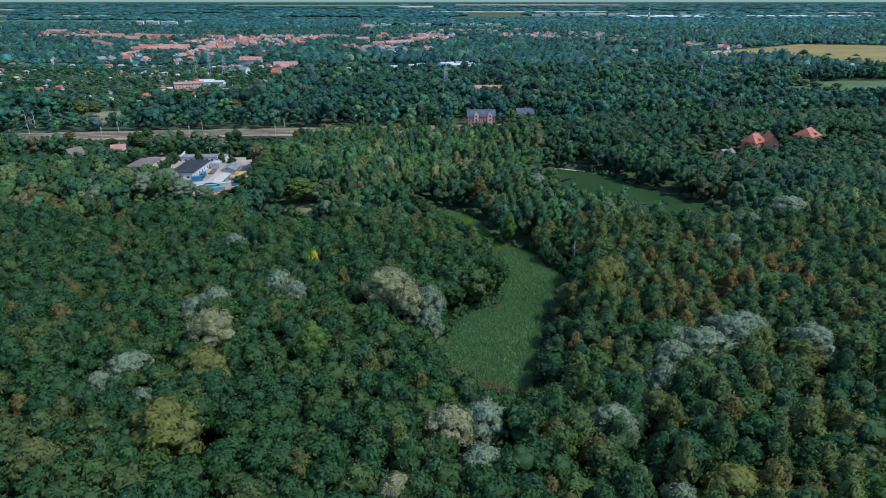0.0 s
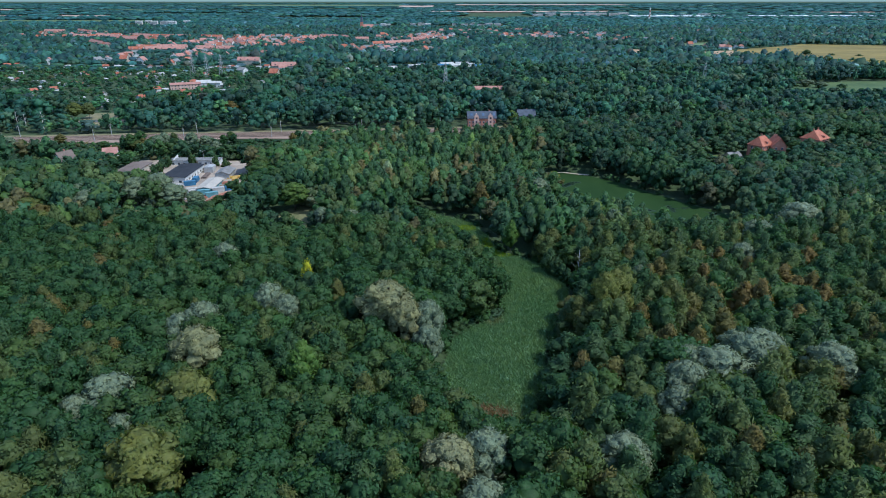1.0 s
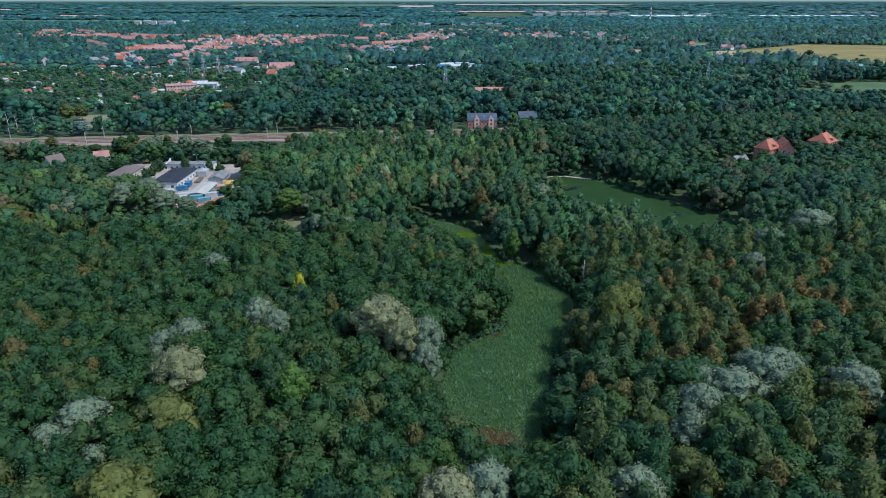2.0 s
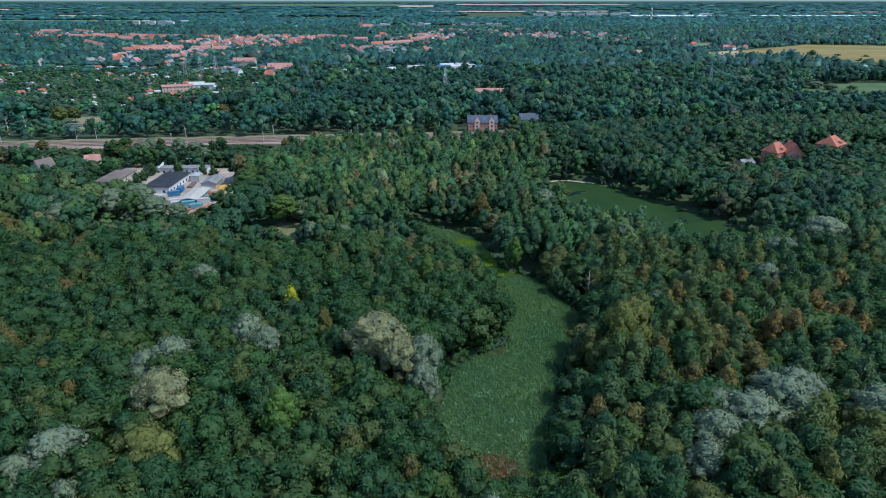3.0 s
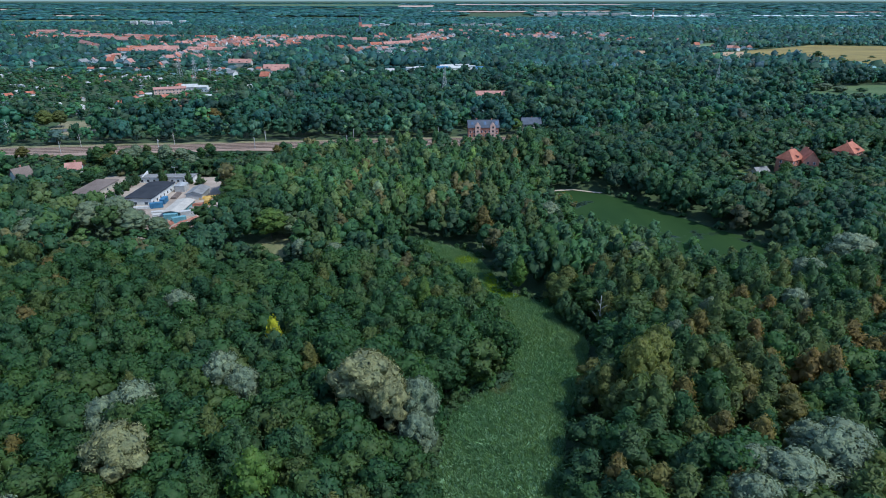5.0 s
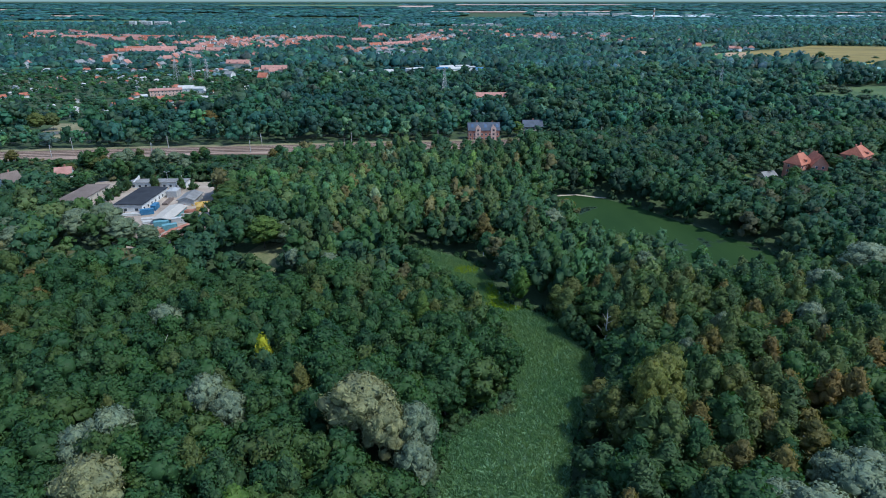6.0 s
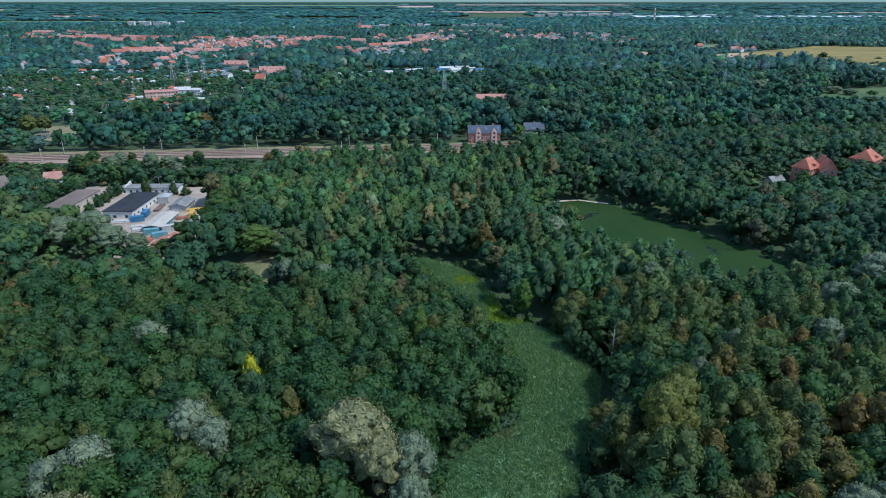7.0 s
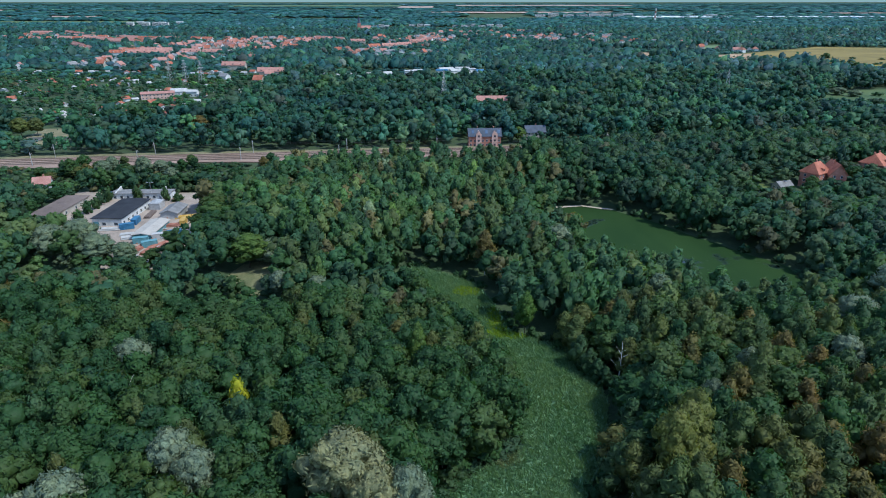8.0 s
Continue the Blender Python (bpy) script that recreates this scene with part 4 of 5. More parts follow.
# trees left out before the white blocks so that the camera sees them
BARE = [(-1300, -1020, 2440, 2760), (-285, 265, 2380, 2700), (600, 1250, 3950, 4320)]
cx, cy, cw, ch = [], [], [], []
v = 2320.0
while v < 24000:
    half = 0.74 * (v + 100)
    stride = 20 + (v - 2320) * 0.020
    row = np.arange(-half, half, stride)
    for u in row + rng.uniform(-0.4, 0.4, len(row)) * stride:
        w = v + rng.uniform(-0.5, 0.5) * stride * 1.6
        if noise.noise(Vector((u * 0.0012, w * 0.0009, 4))) < 0.30 and not any(x0 < u < x1 and y0 < w < y1 for x0, x1, y0, y1 in BARE) and not any(x0 * (w / y0) ** 0.5 < u < x1 * (w / y0) ** 0.5 and y0 - 120 < w < y1 + 60 for x0, x1, y0, y1, _ in FIELDS):
            px, py, s = far(u, w)
            cx.append(px), cy.append(py), cw.append(stride * 0.62 * s), ch.append((12 + rng.uniform(0, 6)) * s)
    v += stride * 1.7
cx, cy = np.array(cx), np.array(cy)
# strongest blue and lift of tone, painted haze toward the skyline
woods("skyline_woods", "green woods toward the skyline, with blue haze in their tint", cx, cy, far_tpl, np.array(cw), np.array(ch), tone_of(cx, cy, [2, 4, 0.2, 8, 0.3, 0.5, 0, 0.2, 6, 0]) * np.array([1.1, 1.6, 3.4]), 0.5)

# low growth beside the railway
sx, sy = scatter(-420, 20, 380, 520, 4.6, rng)
keep = (sy > rail_y(sx) - 84) & ~inside(YARD, sx, sy) & (sy < rail_y(sx) - 19 - 3 * np.sin(sx * 0.05)) & seen_side(sx, sy) & (rng.uniform(size=len(sx)) < 0.8)
for hx, hy, hr in CLEARED:
    keep &= np.hypot(sx - hx, sy - hy) > hr
sx, sy = sx[keep], sy[keep]
woods("railway_scrub", "low green scrub beside the railway", sx, sy, templates(["shrub"] * 4, 3, 12, 0.8, 120), rng.uniform(2.0, 3.4, len(sx)), rng.uniform(1.4, 3.2, len(sx)) * (1 + 0.9 * smooth(50, 75, rail_y(sx) - sy)),
      tone_of(sx, sy, [4, 2, 4, 3, 3, 3, 0.6, 0.2, 1, 0.5]))

# bushes on the pond's banks
bank = []
for a, b in zip(POND, np.roll(POND, -1, 0)):
    for k in range(int(np.hypot(*(b - a)) / 1.6)):
        p = a + (b - a) * rng.uniform() + rng.uniform(-3.5, 3.5, 2)
        if gap(POND, *p) > 0.6 and not (64 < p[0] < 98 and p[1] > 394):
            bank.append(p)
bank = np.array(bank)
woods("bank_bushes", "dark bushes overhanging the pond's banks", bank[:, 0], bank[:, 1], templates(["shrub"] * 4, 3, 12, 0.8, 140), rng.uniform(1.6, 2.8, len(bank)), rng.uniform(2.5, 5.5, len(bank)),
      tone_of(bank[:, 0], bank[:, 1], [5, 4, 3, 5, 1, 2, 0, 0.1, 3, 0]))


# ---------------------------------------------------------------- reeds
def reed_bed():
    lo, hi = REED.min(0), REED.max(0)
    n = 150000
    x, y = rng.uniform(lo[0], hi[0], n), rng.uniform(lo[1], hi[1], n)
    ok = inside(REED, x, y)
    x, y = x[ok], y[ok]
    n = len(x)
    z, turn = ground(x, y) + 0.1, rng.uniform(0, math.pi, n)
    tall, wide = rng.uniform(1.3, 2.3, n), rng.uniform(0.07, 0.16, n)
    lean = rng.normal(0, 0.4, (n, 2)) + np.array([-0.3, -0.15])
    dx, dy = np.cos(turn) * wide, np.sin(turn) * wide
    base = np.stack([x, y, z], -1)
    tip = base + np.stack([lean[:, 0] * tall, lean[:, 1] * tall, tall], -1)
    off = np.stack([dx, dy, np.zeros(n)], -1)
    mid = base * 0.45 + tip * 0.55 + np.array([0, 0, 0.25])
    v = np.stack([base * 0.7 + tip * 0.3 - off * 0.7, base * 0.7 + tip * 0.3 + off * 0.7, mid + off, tip, mid - off], 1)
    drift = np.array([noise.noise(Vector((a * 0.05, b * 0.05, 1))) for a, b in zip(x, y)])
    green = np.array([0.150, 0.262, 0.128]) + np.array([0.03, 0.02, 0.004]) * drift[:, None]
    dry = smooth(-0.2, 0.6, drift + 1.2 * smooth(165, 138, y) + 0.9 * smooth(7, 2, np.abs(x - 20)) * smooth(214, 200, y) * smooth(185, 200, y) - 0.75)
    tint = green * (1 - dry[:, None]) + np.array([0.24, 0.17, 0.10]) * dry[:, None]
    flowers = (np.hypot((x - 27) / 9, (y - 262) / 4) < 1) | (np.hypot((x - 13) / 5, (y - 294) / 4) < 1) | (np.hypot((x - 22) / 2.5, (y - 272) / 9) < 1)
    flowers &= rng.uniform(size=n) < 0.7
    tint[flowers] = (0.26, 0.36, 0.02)
    russet = (np.hypot((x - 11) / 9, (y - 147) / 5) < 1) & (rng.uniform(size=n) < 0.75)
    tint[russet] = (0.27, 0.15, 0.10)
    tint = tint * rng.uniform(0.92, 1.14, (n, 1))
    ob = new("reeds", quick_mesh("reeds", v.reshape(-1, 3), np.arange(5 * n), np.full(n, 5), M["reeds"], np.repeat(tint, 5, 0)))
    tagged(ob, "dense green reeds with yellow flowers and dry brown patches", "reeds", kind="stuff")


reed_bed()


# ---------------------------------------------------------------- railway
def railway():
    pts = [(x, float(rail_y(x))) for x in range(-700, 701, 50)]
    outline = [(x, y - 17 - 3 * math.sin(x * 0.05)) for x, y in pts] + [(x, y + 9) for x, y in pts[::-1]]
    bed = patch("railway_bed", outline, M["ballast"], "brown ballast bed with railway tracks", "railway", 0.5, 25)
    side = [(x, y + 9.5) for x, y in pts] + [(x, y + 15) for x, y in pts[::-1]]
    patch("beach", [(66, 399.5), (66, 402), (80, 405), (97, 398.5), (95, 397), (80, 403)], M["sand"], "small sandy beach at the pond", "beach", 0.55, 4, 0.5)
    patch("track_path", side, M["dry_grass"], "dry pale grass verge along the railway", "path", 0.45, 25, 2.5)
    for off in (-8.0, -3.5, 1.5, 6.0):
        for g in (-0.75, 0.75):
            s = Shape()
            for (x0, y0), (x1, y1) in zip(pts, pts[1:]):
                z0, z1 = float(ground(x0, y0)) + 0.55, float(ground(x1, y1)) + 0.55
                s.add([(x0, y0 + off + g - 0.08, z0), (x1, y1 + off + g - 0.08, z1), (x1, y1 + off + g + 0.08, z1), (x0, y0 + off + g + 0.08, z0),
                       (x0, y0 + off + g - 0.08, z0 + 0.17), (x1, y1 + off + g - 0.08, z1 + 0.17), (x1, y1 + off + g + 0.08, z1 + 0.17), (x0, y0 + off + g + 0.08, z0 + 0.17)],
                      [(4, 5, 6, 7), (0, 1, 5, 4), (2, 3, 7, 6)])
            part("rail", s, M["steel_rail"], bed)


railway()


def mast(arm):
    m = thing("catenary_mast", "pale galvanised railway mast with bracket arm", "railway mast", "masts along the railway")
    part("pole", Shape().tube((0, 0, -0.5), (0, 0, 9.2), 0.24, 0.17, 8), M["galvanised"], m)
    part("bracket_arm", Shape().tube((0, 0, 7.6), (0, arm, 7.9), 0.07).tube((0, 0, 8.8), (0, arm, 7.9), 0.05).tube((0, arm, 7.9), (0, arm * 0.85, 6.3), 0.05), M["galvanised"], m)
    part("footing", Shape().box(-0.5, 0.5, -0.5, 0.5, -0.6, 0.5), M["sand"], m)
    return m


near_mast, far_mast = mast(2.8), mast(-2.8)
xs = [-310, -249, -188, -126, -64, -2, 60, 122]
for k, x in enumerate(xs):
    for pattern, off in ((near_mast, -11.5), (far_mast, 9.6)):
        yy = float(rail_y(x)) + off
        stand(pattern, x, yy, 8) if k == 0 else place_copy(pattern, x + (2 if off > 0 else 0), yy, 8)
for off in (-8.2, 6.5):
    for height in (6.3, 7.9):
        line = bpy.data.curves.new("overhead_wire", "CURVE")
        line.dimensions, line.bevel_depth, line.bevel_resolution = "3D", 0.035, 0
        run = [(x0 + (x1 - x0) * k / 4, k / 4) for x0, x1 in zip(xs, xs[1:]) for k in range(4)] + [(xs[-1], 0)]
        sp = line.splines.new("POLY")
        sp.points.add(len(run) - 1)
        for p, (x, q) in zip(sp.points, run):
            p.co = (x, float(rail_y(x)) + off, float(ground(x, rail_y(x))) + height - 0.8 * 4 * q * (1 - q) * (height > 7), 1)
        line.materials.append(M["wire"])
        tagged(new("overhead_wire", line), "thin dark overhead wire along the railway", "wire", "overhead wires")


# ---------------------------------------------------------------- works yard
def long_hall(x, y, turn, w, d, eave, wall, roof, label, name="yard_building", pitch=0.35, doors=(), windows=0, teal=()):
    """A low flat-roofed hall, long axis along x."""
    h = thing(name, label, "building")
    part("wall", Shape().box(-w / 2, w / 2, -d / 2, d / 2, -1, eave), M[wall], h)
    part("roof", Shape().gable(-w / 2, w / 2, -d / 2, d / 2, eave, eave + pitch, 0.5, 0.22), M[roof], h)
    window_row(h, -d / 2, -1, [-w / 2 + w * (k + 0.5) / windows for k in range(windows)], 1.0, 1.3, 1.3)
    window_row(h, -w / 2, -1, list(doors), 0.9, 1.6, 1.3, axis="x")
    for k in teal:
        part("door", Shape().box(-w / 2 - 0.08, -w / 2 + 0.02, k - 1.2, k + 1.2, 0.1, 2.6), M["sheet_teal"], h, "teal sheet-metal door")
    return stand(h, x, y, turn)


def container(x, y, turn, mat, label, w=6.1, d=2.45, h=2.6):
    c = thing("container", label, "container", "containers in the yard")
    part("body", Shape().box(-w / 2, w / 2, -d / 2 + 0.06, d / 2 - 0.06, 0.15, h), M[mat], c)
    for k in range(5):
        a = -w / 2 + w * (k + 0.5) / 5
        part("rib", Shape().box(a - 0.3, a + 0.3, -d / 2, d / 2, 0.2, h - 0.05), M[mat], c)
    part("roof", Shape().box(-w / 2 - 0.03, w / 2 + 0.03, -d / 2 - 0.03, d / 2 + 0.03, h, h + 0.1), M["sheet_white" if mat == "sheet_white" else mat], c)
    part("door", Shape().box(w / 2 + 0.03, w / 2 + 0.1, -d / 2 + 0.1, d / 2 - 0.1, 0.3, h - 0.1), M[mat], c)
    return stand(c, x, y, turn, 0.0, 0.1)



# yard: long axes run toward the far left
long_hall(-150.0, 361.5, 90, 30.0, 13.5, 4.0, "white_wall", "felt", "white single-storey building with black felt roof", doors=(-4.0, 1.5), windows=7, teal=(5.0,))
long_hall(-153.0, 391.0, 2.0, 30.0, 7.0, 3.6, "white_wall", "grey_roof", "long low white building at the yard's back", windows=9)
long_hall(-183.0, 366.0, 90.0, 34.0, 11.5, 3.4, "cream_wall", "brown_roof", "long shed with flat brown roof", name="shed", pitch=0.15, windows=4)
long_hall(-188.0, 341.0, 95.0, 6.0, 8.0, 2.6, "white_wall", "grey_roof", "small white hut with grey roof", name="hut", windows=2)
for x in (-166.0, -142.5):
    fin = thing("parapet_fin", "slanted white end wall above the low roof", "wall")
    part("slab", Shape().add([(-0.3, -4, 0), (0.3, -4, 0), (0.3, 4, 0), (-0.3, 4, 0), (-0.3, -4, 3.9), (0.3, -4, 3.9), (0.3, 4, 5.4), (-0.3, 4, 5.4)],
                             [(0, 3, 2, 1), (4, 5, 6, 7), (0, 1, 5, 4), (1, 2, 6, 5), (2, 3, 7, 6), (3, 0, 4, 7)]), M["white_wall"], fin)
    stand(fin, x, 391.0, 2)
gab = house("white sheet-metal shed with pitched grey roof", 13, 8.0, 3.4, 4.8, "sheet_white", "grey_roof", "shed", floors=0, chimneys=0, name="metal_shed")
stand(gab, -126.0, 363.0, 92)
gab2 = house("long teal-walled shed with shallow pale grey roof", 20, 8.0, 2.8, 3.5, "sheet_teal", "pale_roof", "shed", floors=0, chimneys=0, name="metal_shed")
stand(gab2, -126.5, 339.0, 91)
tank = thing("machine_unit", "grey box-shaped plant unit beside the building", "machine")
part("body", Shape().box(-3.2, 3.2, -2.6, 2.6, 0, 3.2), M["galvanised"], tank)
part("hood", Shape().gable(-3.2, 3.2, -2.6, 2.6, 3.3, 4.2, 0.1, 0.15, 1.6), M["galvanised"], tank)
stand(tank, -138.5, 373.0, 92, 0.0, 0.2)
for x, y, a, m, lab in [(-139.5, 343.0, 25, "sheet_blue", "dark blue steel container standing on the yard"), (-139.0, 351.0, 95, "sheet_blue", "dark blue steel container standing on the yard"),
                        (-125.5, 326.0, 15, "sheet_teal", "teal site container on the yard"), (-119.5, 331.0, 20, "sheet_white", "white site container on the yard"),
                        (-120.0, 322.0, 30, "sheet_teal", "teal site container on the yard"), (-114.5, 335.0, 30, "sheet_blue", "dark blue steel container standing on the yard"),
                        (-170.5, 391.0, 10, "sheet_teal", "teal site container on the yard"), (-116.5, 350.0, 100, "sheet_yellow", "yellow steel container on the yard"),
                        (-108.0, 398.0, 5, "sheet_yellow", "yellow steel container on the yard")]:
    container(x, y, a, m, lab)


def pipe_stack(x, y, turn, mat, label, count, length, r=0.3):
    p = thing("pipe_stack", label, "pipe stack", "pipe stacks in the yard")
    for k in range(count):
        row, col = divmod(k, 5)
        part("pipe", Shape().tube((-length / 2, col * r * 2.05 + row * r, r + row * r * 1.8), (length / 2 + 0.3 * (k % 3), col * r * 2.05 + row * r, r + row * r * 1.8), r, n=8), M[mat], p)
    return stand(p, x, y, turn, 0.0, 0.2)


for x, y, a, m in [(-115, 322, 60, "rust"), (-110, 326, 58, "rust"), (-120, 346, 15, "rust"), (-122, 318, 80, "rust"), (-117, 316, 85, "rust"), (-119, 358, 20, "sheet_yellow"), (-136, 362, 95, "brown_roof"), (-131, 330, 20, "sheet_white"), (-133, 334, 15, "sheet_white"), (-146, 340, 10, "sheet_white")]:
    pipe_stack(x, y, a, m, "stack of rust-red pipes on the ground" if m == "rust" else "stack of pale building material", 9, 8.0 + (x % 3))
for k in range(38):
    st = thing("timber_stack", "low stack of weathered boards on the yard", "timber stack", "timber stacks in the yard")
    w, d = rng.uniform(1.4, 5.5), rng.uniform(0.8, 1.5)
    for q in range(3):
        part("board_layer", Shape().box(-w / 2 + 0.1 * q, w / 2, -d / 2, d / 2 - 0.12 * q, 0.32 * q, 0.32 * q + 0.24), M[["timber", "sheet_white", "rust", "galvanised"][int(rng.choice(4, p=[0.45, 0.2, 0.25, 0.1]))]], st)
    stand(st, rng.uniform(-134, -106), rng.uniform(310, 334) if k < 30 else rng.uniform(334, 372), rng.uniform(0, 180), 0.0, 0.22)
lamp = thing("street_lamp", "tall yard lamp with two arms", "lamp")
part("pole", Shape().tube((0, 0, 0), (0, 0, 10), 0.12, 0.08), M["galvanised"], lamp)
for sgn in (-1, 1):
    part("lamp_head", Shape().tube((0, 0, 10), (1.6 * sgn, 0, 10.3), 0.06).box(1.4 * sgn - 0.4, 1.4 * sgn + 0.4, -0.2, 0.2, 10.2, 10.4), M["galvanised"], lamp)
stand(lamp, -146.0, 385.0, 0)
for x, y in [(-168, 384), (-169, 378), (-168, 371), (-154, 385), (-133, 385), (-168, 364), (-169, 357)]:
    plant("shrub", x, y, rng.uniform(2.0, 2.8), rng.uniform(4.5, 8))

# ---------------------------------------------------------------- houses this side of the town
row = house("brick row house with dark slate roof and gabled bays", 23, 10, 8.0, 12.5, "brick", "slate", floors=3, chimneys=2, per=8)
for x in (-4.5, 7.0):
    b = part("gabled_bay", Shape().add([(x - 2, -5.7, -1), (x + 2, -5.7, -1), (x + 2, 0, -1), (x - 2, 0, -1), (x - 2, -5.7, 9), (x + 2, -5.7, 9), (x + 2, 0, 9), (x - 2, 0, 9), (x, -5.7, 11.5), (x, 0, 11.5)],
             [(0, 1, 5, 8, 4), (1, 2, 6, 5), (3, 0, 4, 7), (2, 3, 7, 9, 6), (4, 8, 9, 7), (5, 6, 9, 8)]), M["pink_wall"], row)
    for z in (1.2, 4.2, 7.2):
        part("pane", Shape().box(x - 0.7, x + 0.7, -5.78, -5.7, z, z + 1.4), M["glass"], b)
for x in (-8.5, 1.2, 10.0):
    part("skylight", Shape().add([(x - 0.9, -3.8, 9.55), (x + 0.9, -3.8, 9.55), (x + 0.9, -1.5, 11.65), (x - 0.9, -1.5, 11.65)], [(0, 1, 2, 3)]), M["solar"], row)
stand(row, 34, 522, 3)
stand(house("house with dark grey slate roof", 15, 10, 6.0, 10.0, "cream_wall", "slate", floors=2), 74, 548, 5)
stand(house("small white house among trees", 9, 7, 5.0, 7.5, "white_wall", "tile_brown", floors=2), 92, 612, 10)
stand(house("white-gabled cottage with grey pitched roof", 9, 9, 4.2, 9.5, "white_wall", "brown_roof", floors=2), -231, 384, 62)
stand(house("small house with pink tiled roof", 8, 8, 4.5, 7.5, "white_wall", "tile_pink", floors=1), -213, 404, 20)
stand(house("villa of red brick with orange hipped tile roof", 15, 13, 9.0, 14.0, "brick", "tile_red", floors=3, hip=4.0, chimneys=2, per=4, dormers=1), 267, 446, 38)
stand(house("villa of red brick with orange hipped tile roof", 13, 10, 9.5, 14.5, "brick", "tile_red", floors=3, hip=3.5, chimneys=1, per=3, dormers=1), 217, 423, 35)
stand(house("villa wing of red brick with steep gable and tile roof", 14, 9, 9.0, 14.5, "brick", "tile_red", floors=3, hip=0.0, chimneys=1, per=4, dormers=0), 228, 423, 78)
stand(house("grey outbuilding beside the villas", 9, 6, 3.0, 5.0, "cream_wall", "grey_roof", floors=1, chimneys=0, name="outbuilding"), 197, 418, 20)
stand(house("long hall with pink tiled roof", 32, 14, 6.5, 10.5, "cream_wall", "tile_pink", "hall", floors=2, per=8), 52, 700, 2)
stand(house("flat pink-roofed hall of reddish brick", 32, 12, 6.0, 7.5, "pink_wall", "tile_pink", "hall", floors=2, per=9, chimneys=0), -291, 734, 22)
depots = [(4, 985, 16, "sheet_blue"), (24, 992, 18, "sheet_white"), (44, 1000, 16, "sheet_white"), (10, 1012, 22, "sheet_white"), (34, 1020, 20, "sheet_white"), (58, 988, 12, "sheet_blue"), (-40, 972, 16, "sheet_white"),
          (-30, 982, 12, "sheet_white"), (-85, 940, 14, "sheet_white"), (-70, 948, 12, "sheet_white"), (-112, 926, 14, "sheet_white"), (-128, 918, 12, "sheet_white"), (-98, 932, 10, "cream_wall"), (-280, 762, 16, "sheet_white"),
          (-262, 752, 11, "sheet_white"), (150, 680, 14, "sheet_white"), (-960, 1390, 44, "sheet_white"), (-945, 1410, 30, "sheet_white")]
for x, y, w, m in depots:
    stand(house("low flat-roofed hall with blue roof" if "blue" in m else "low flat-roofed hall with pale roof", w, w * 0.55, rng.uniform(4, 6.5), 7.0, "white_wall", m, "hall", "depot halls", floors=1, chimneys=0, per=3, name="depot_hall"), x, y, rng.uniform(0, 30))

# ---------------------------------------------------------------- the town
TOWN_KINDS = [
    house("town house with pink tiled roof", 12, 9, 6.0, 10.0, "white_wall", "tile_pink", group="town houses", per=0, chimneys=0, name="town_house"),
    house("town house with red tiled roof", 10, 9, 5.5, 9.8, "cream_wall", "tile_red", group="town houses", per=0, name="family_house"),
    house("town house with brown hipped roof", 11, 10, 6.0, 9.5, "white_wall", "tile_brown", group="town houses", per=0, hip=3.0, name="hipped_house"),
    house("white town house with grey roof", 11, 9, 6.0, 9.0, "white_wall", "grey_roof", group="town houses", per=0, chimneys=0, name="cottage"),
]
ROW_KINDS = [
    house("terrace of town houses under one pink roof", 34, 10, 7.5, 12.0, "cream_wall", "tile_pink", "terrace", "terraces of the town", per=0, chimneys=3, dormers=3, name="terrace"),
    house("terrace of town houses under one red roof", 26, 10, 7.0, 11.5, "white_wall", "tile_red", "terrace", "terraces of the town", per=0, chimneys=2, dormers=2, name="terrace"),
]
first = set()


def settle(kinds, weights, x, y, turn, size=1.0):
    k = int(rng.choice(len(kinds), p=np.array(weights) / sum(weights)))
    src = kinds[k]
    if src not in first:
        first.add(src)
        stand(src, x, y, turn)
    else:
        place_copy(src, x, y, turn, size)


# terraces in rows: x, y of one end, x, y of the other end
ROWS_OF_HOUSES = [(-925, 1765, -850, 1762), (-820, 1738, -640, 1685), (-745, 1560, -655, 1525), (-690, 1655, -620, 1630), (-585, 1275, -500, 1284), (-260, 1560, -215, 1552), (-40, 1455, -10, 1462), (-943, 1691, -844, 1690), (-832, 1667, -665, 1599), (-800, 1610, -690, 1562), (-770, 1445, -658, 1304), (-589, 1225, -483, 1237), (-473, 1263, -396, 1262), (-485, 1518, -420, 1410),
                  (-319, 1019, -281, 1018), (-1221, 2038, -1166, 2038), (-1161, 2111, -1041, 1970), (-318, 1763, -238, 1688), (-154, 1443, -93, 1479), (-214, 1619, -174, 1619), (-70, 1619, -38, 1619),
                  (-94, 1497, -64, 1516), (-238, 940, -215, 940), (-620, 1700, -560, 1690)]
for x0, y0, x1, y1 in ROWS_OF_HOUSES:
    n = max(1, round(math.hypot(x1 - x0, y1 - y0) / 31))
    for k in range(n):
        q = (k + 0.5) / n
        settle(ROW_KINDS, [3, 1], x0 + (x1 - x0) * q, y0 + (y1 - y0) * q, math.degrees(math.atan2(y1 - y0, x1 - x0)) + rng.uniform(-2, 2))
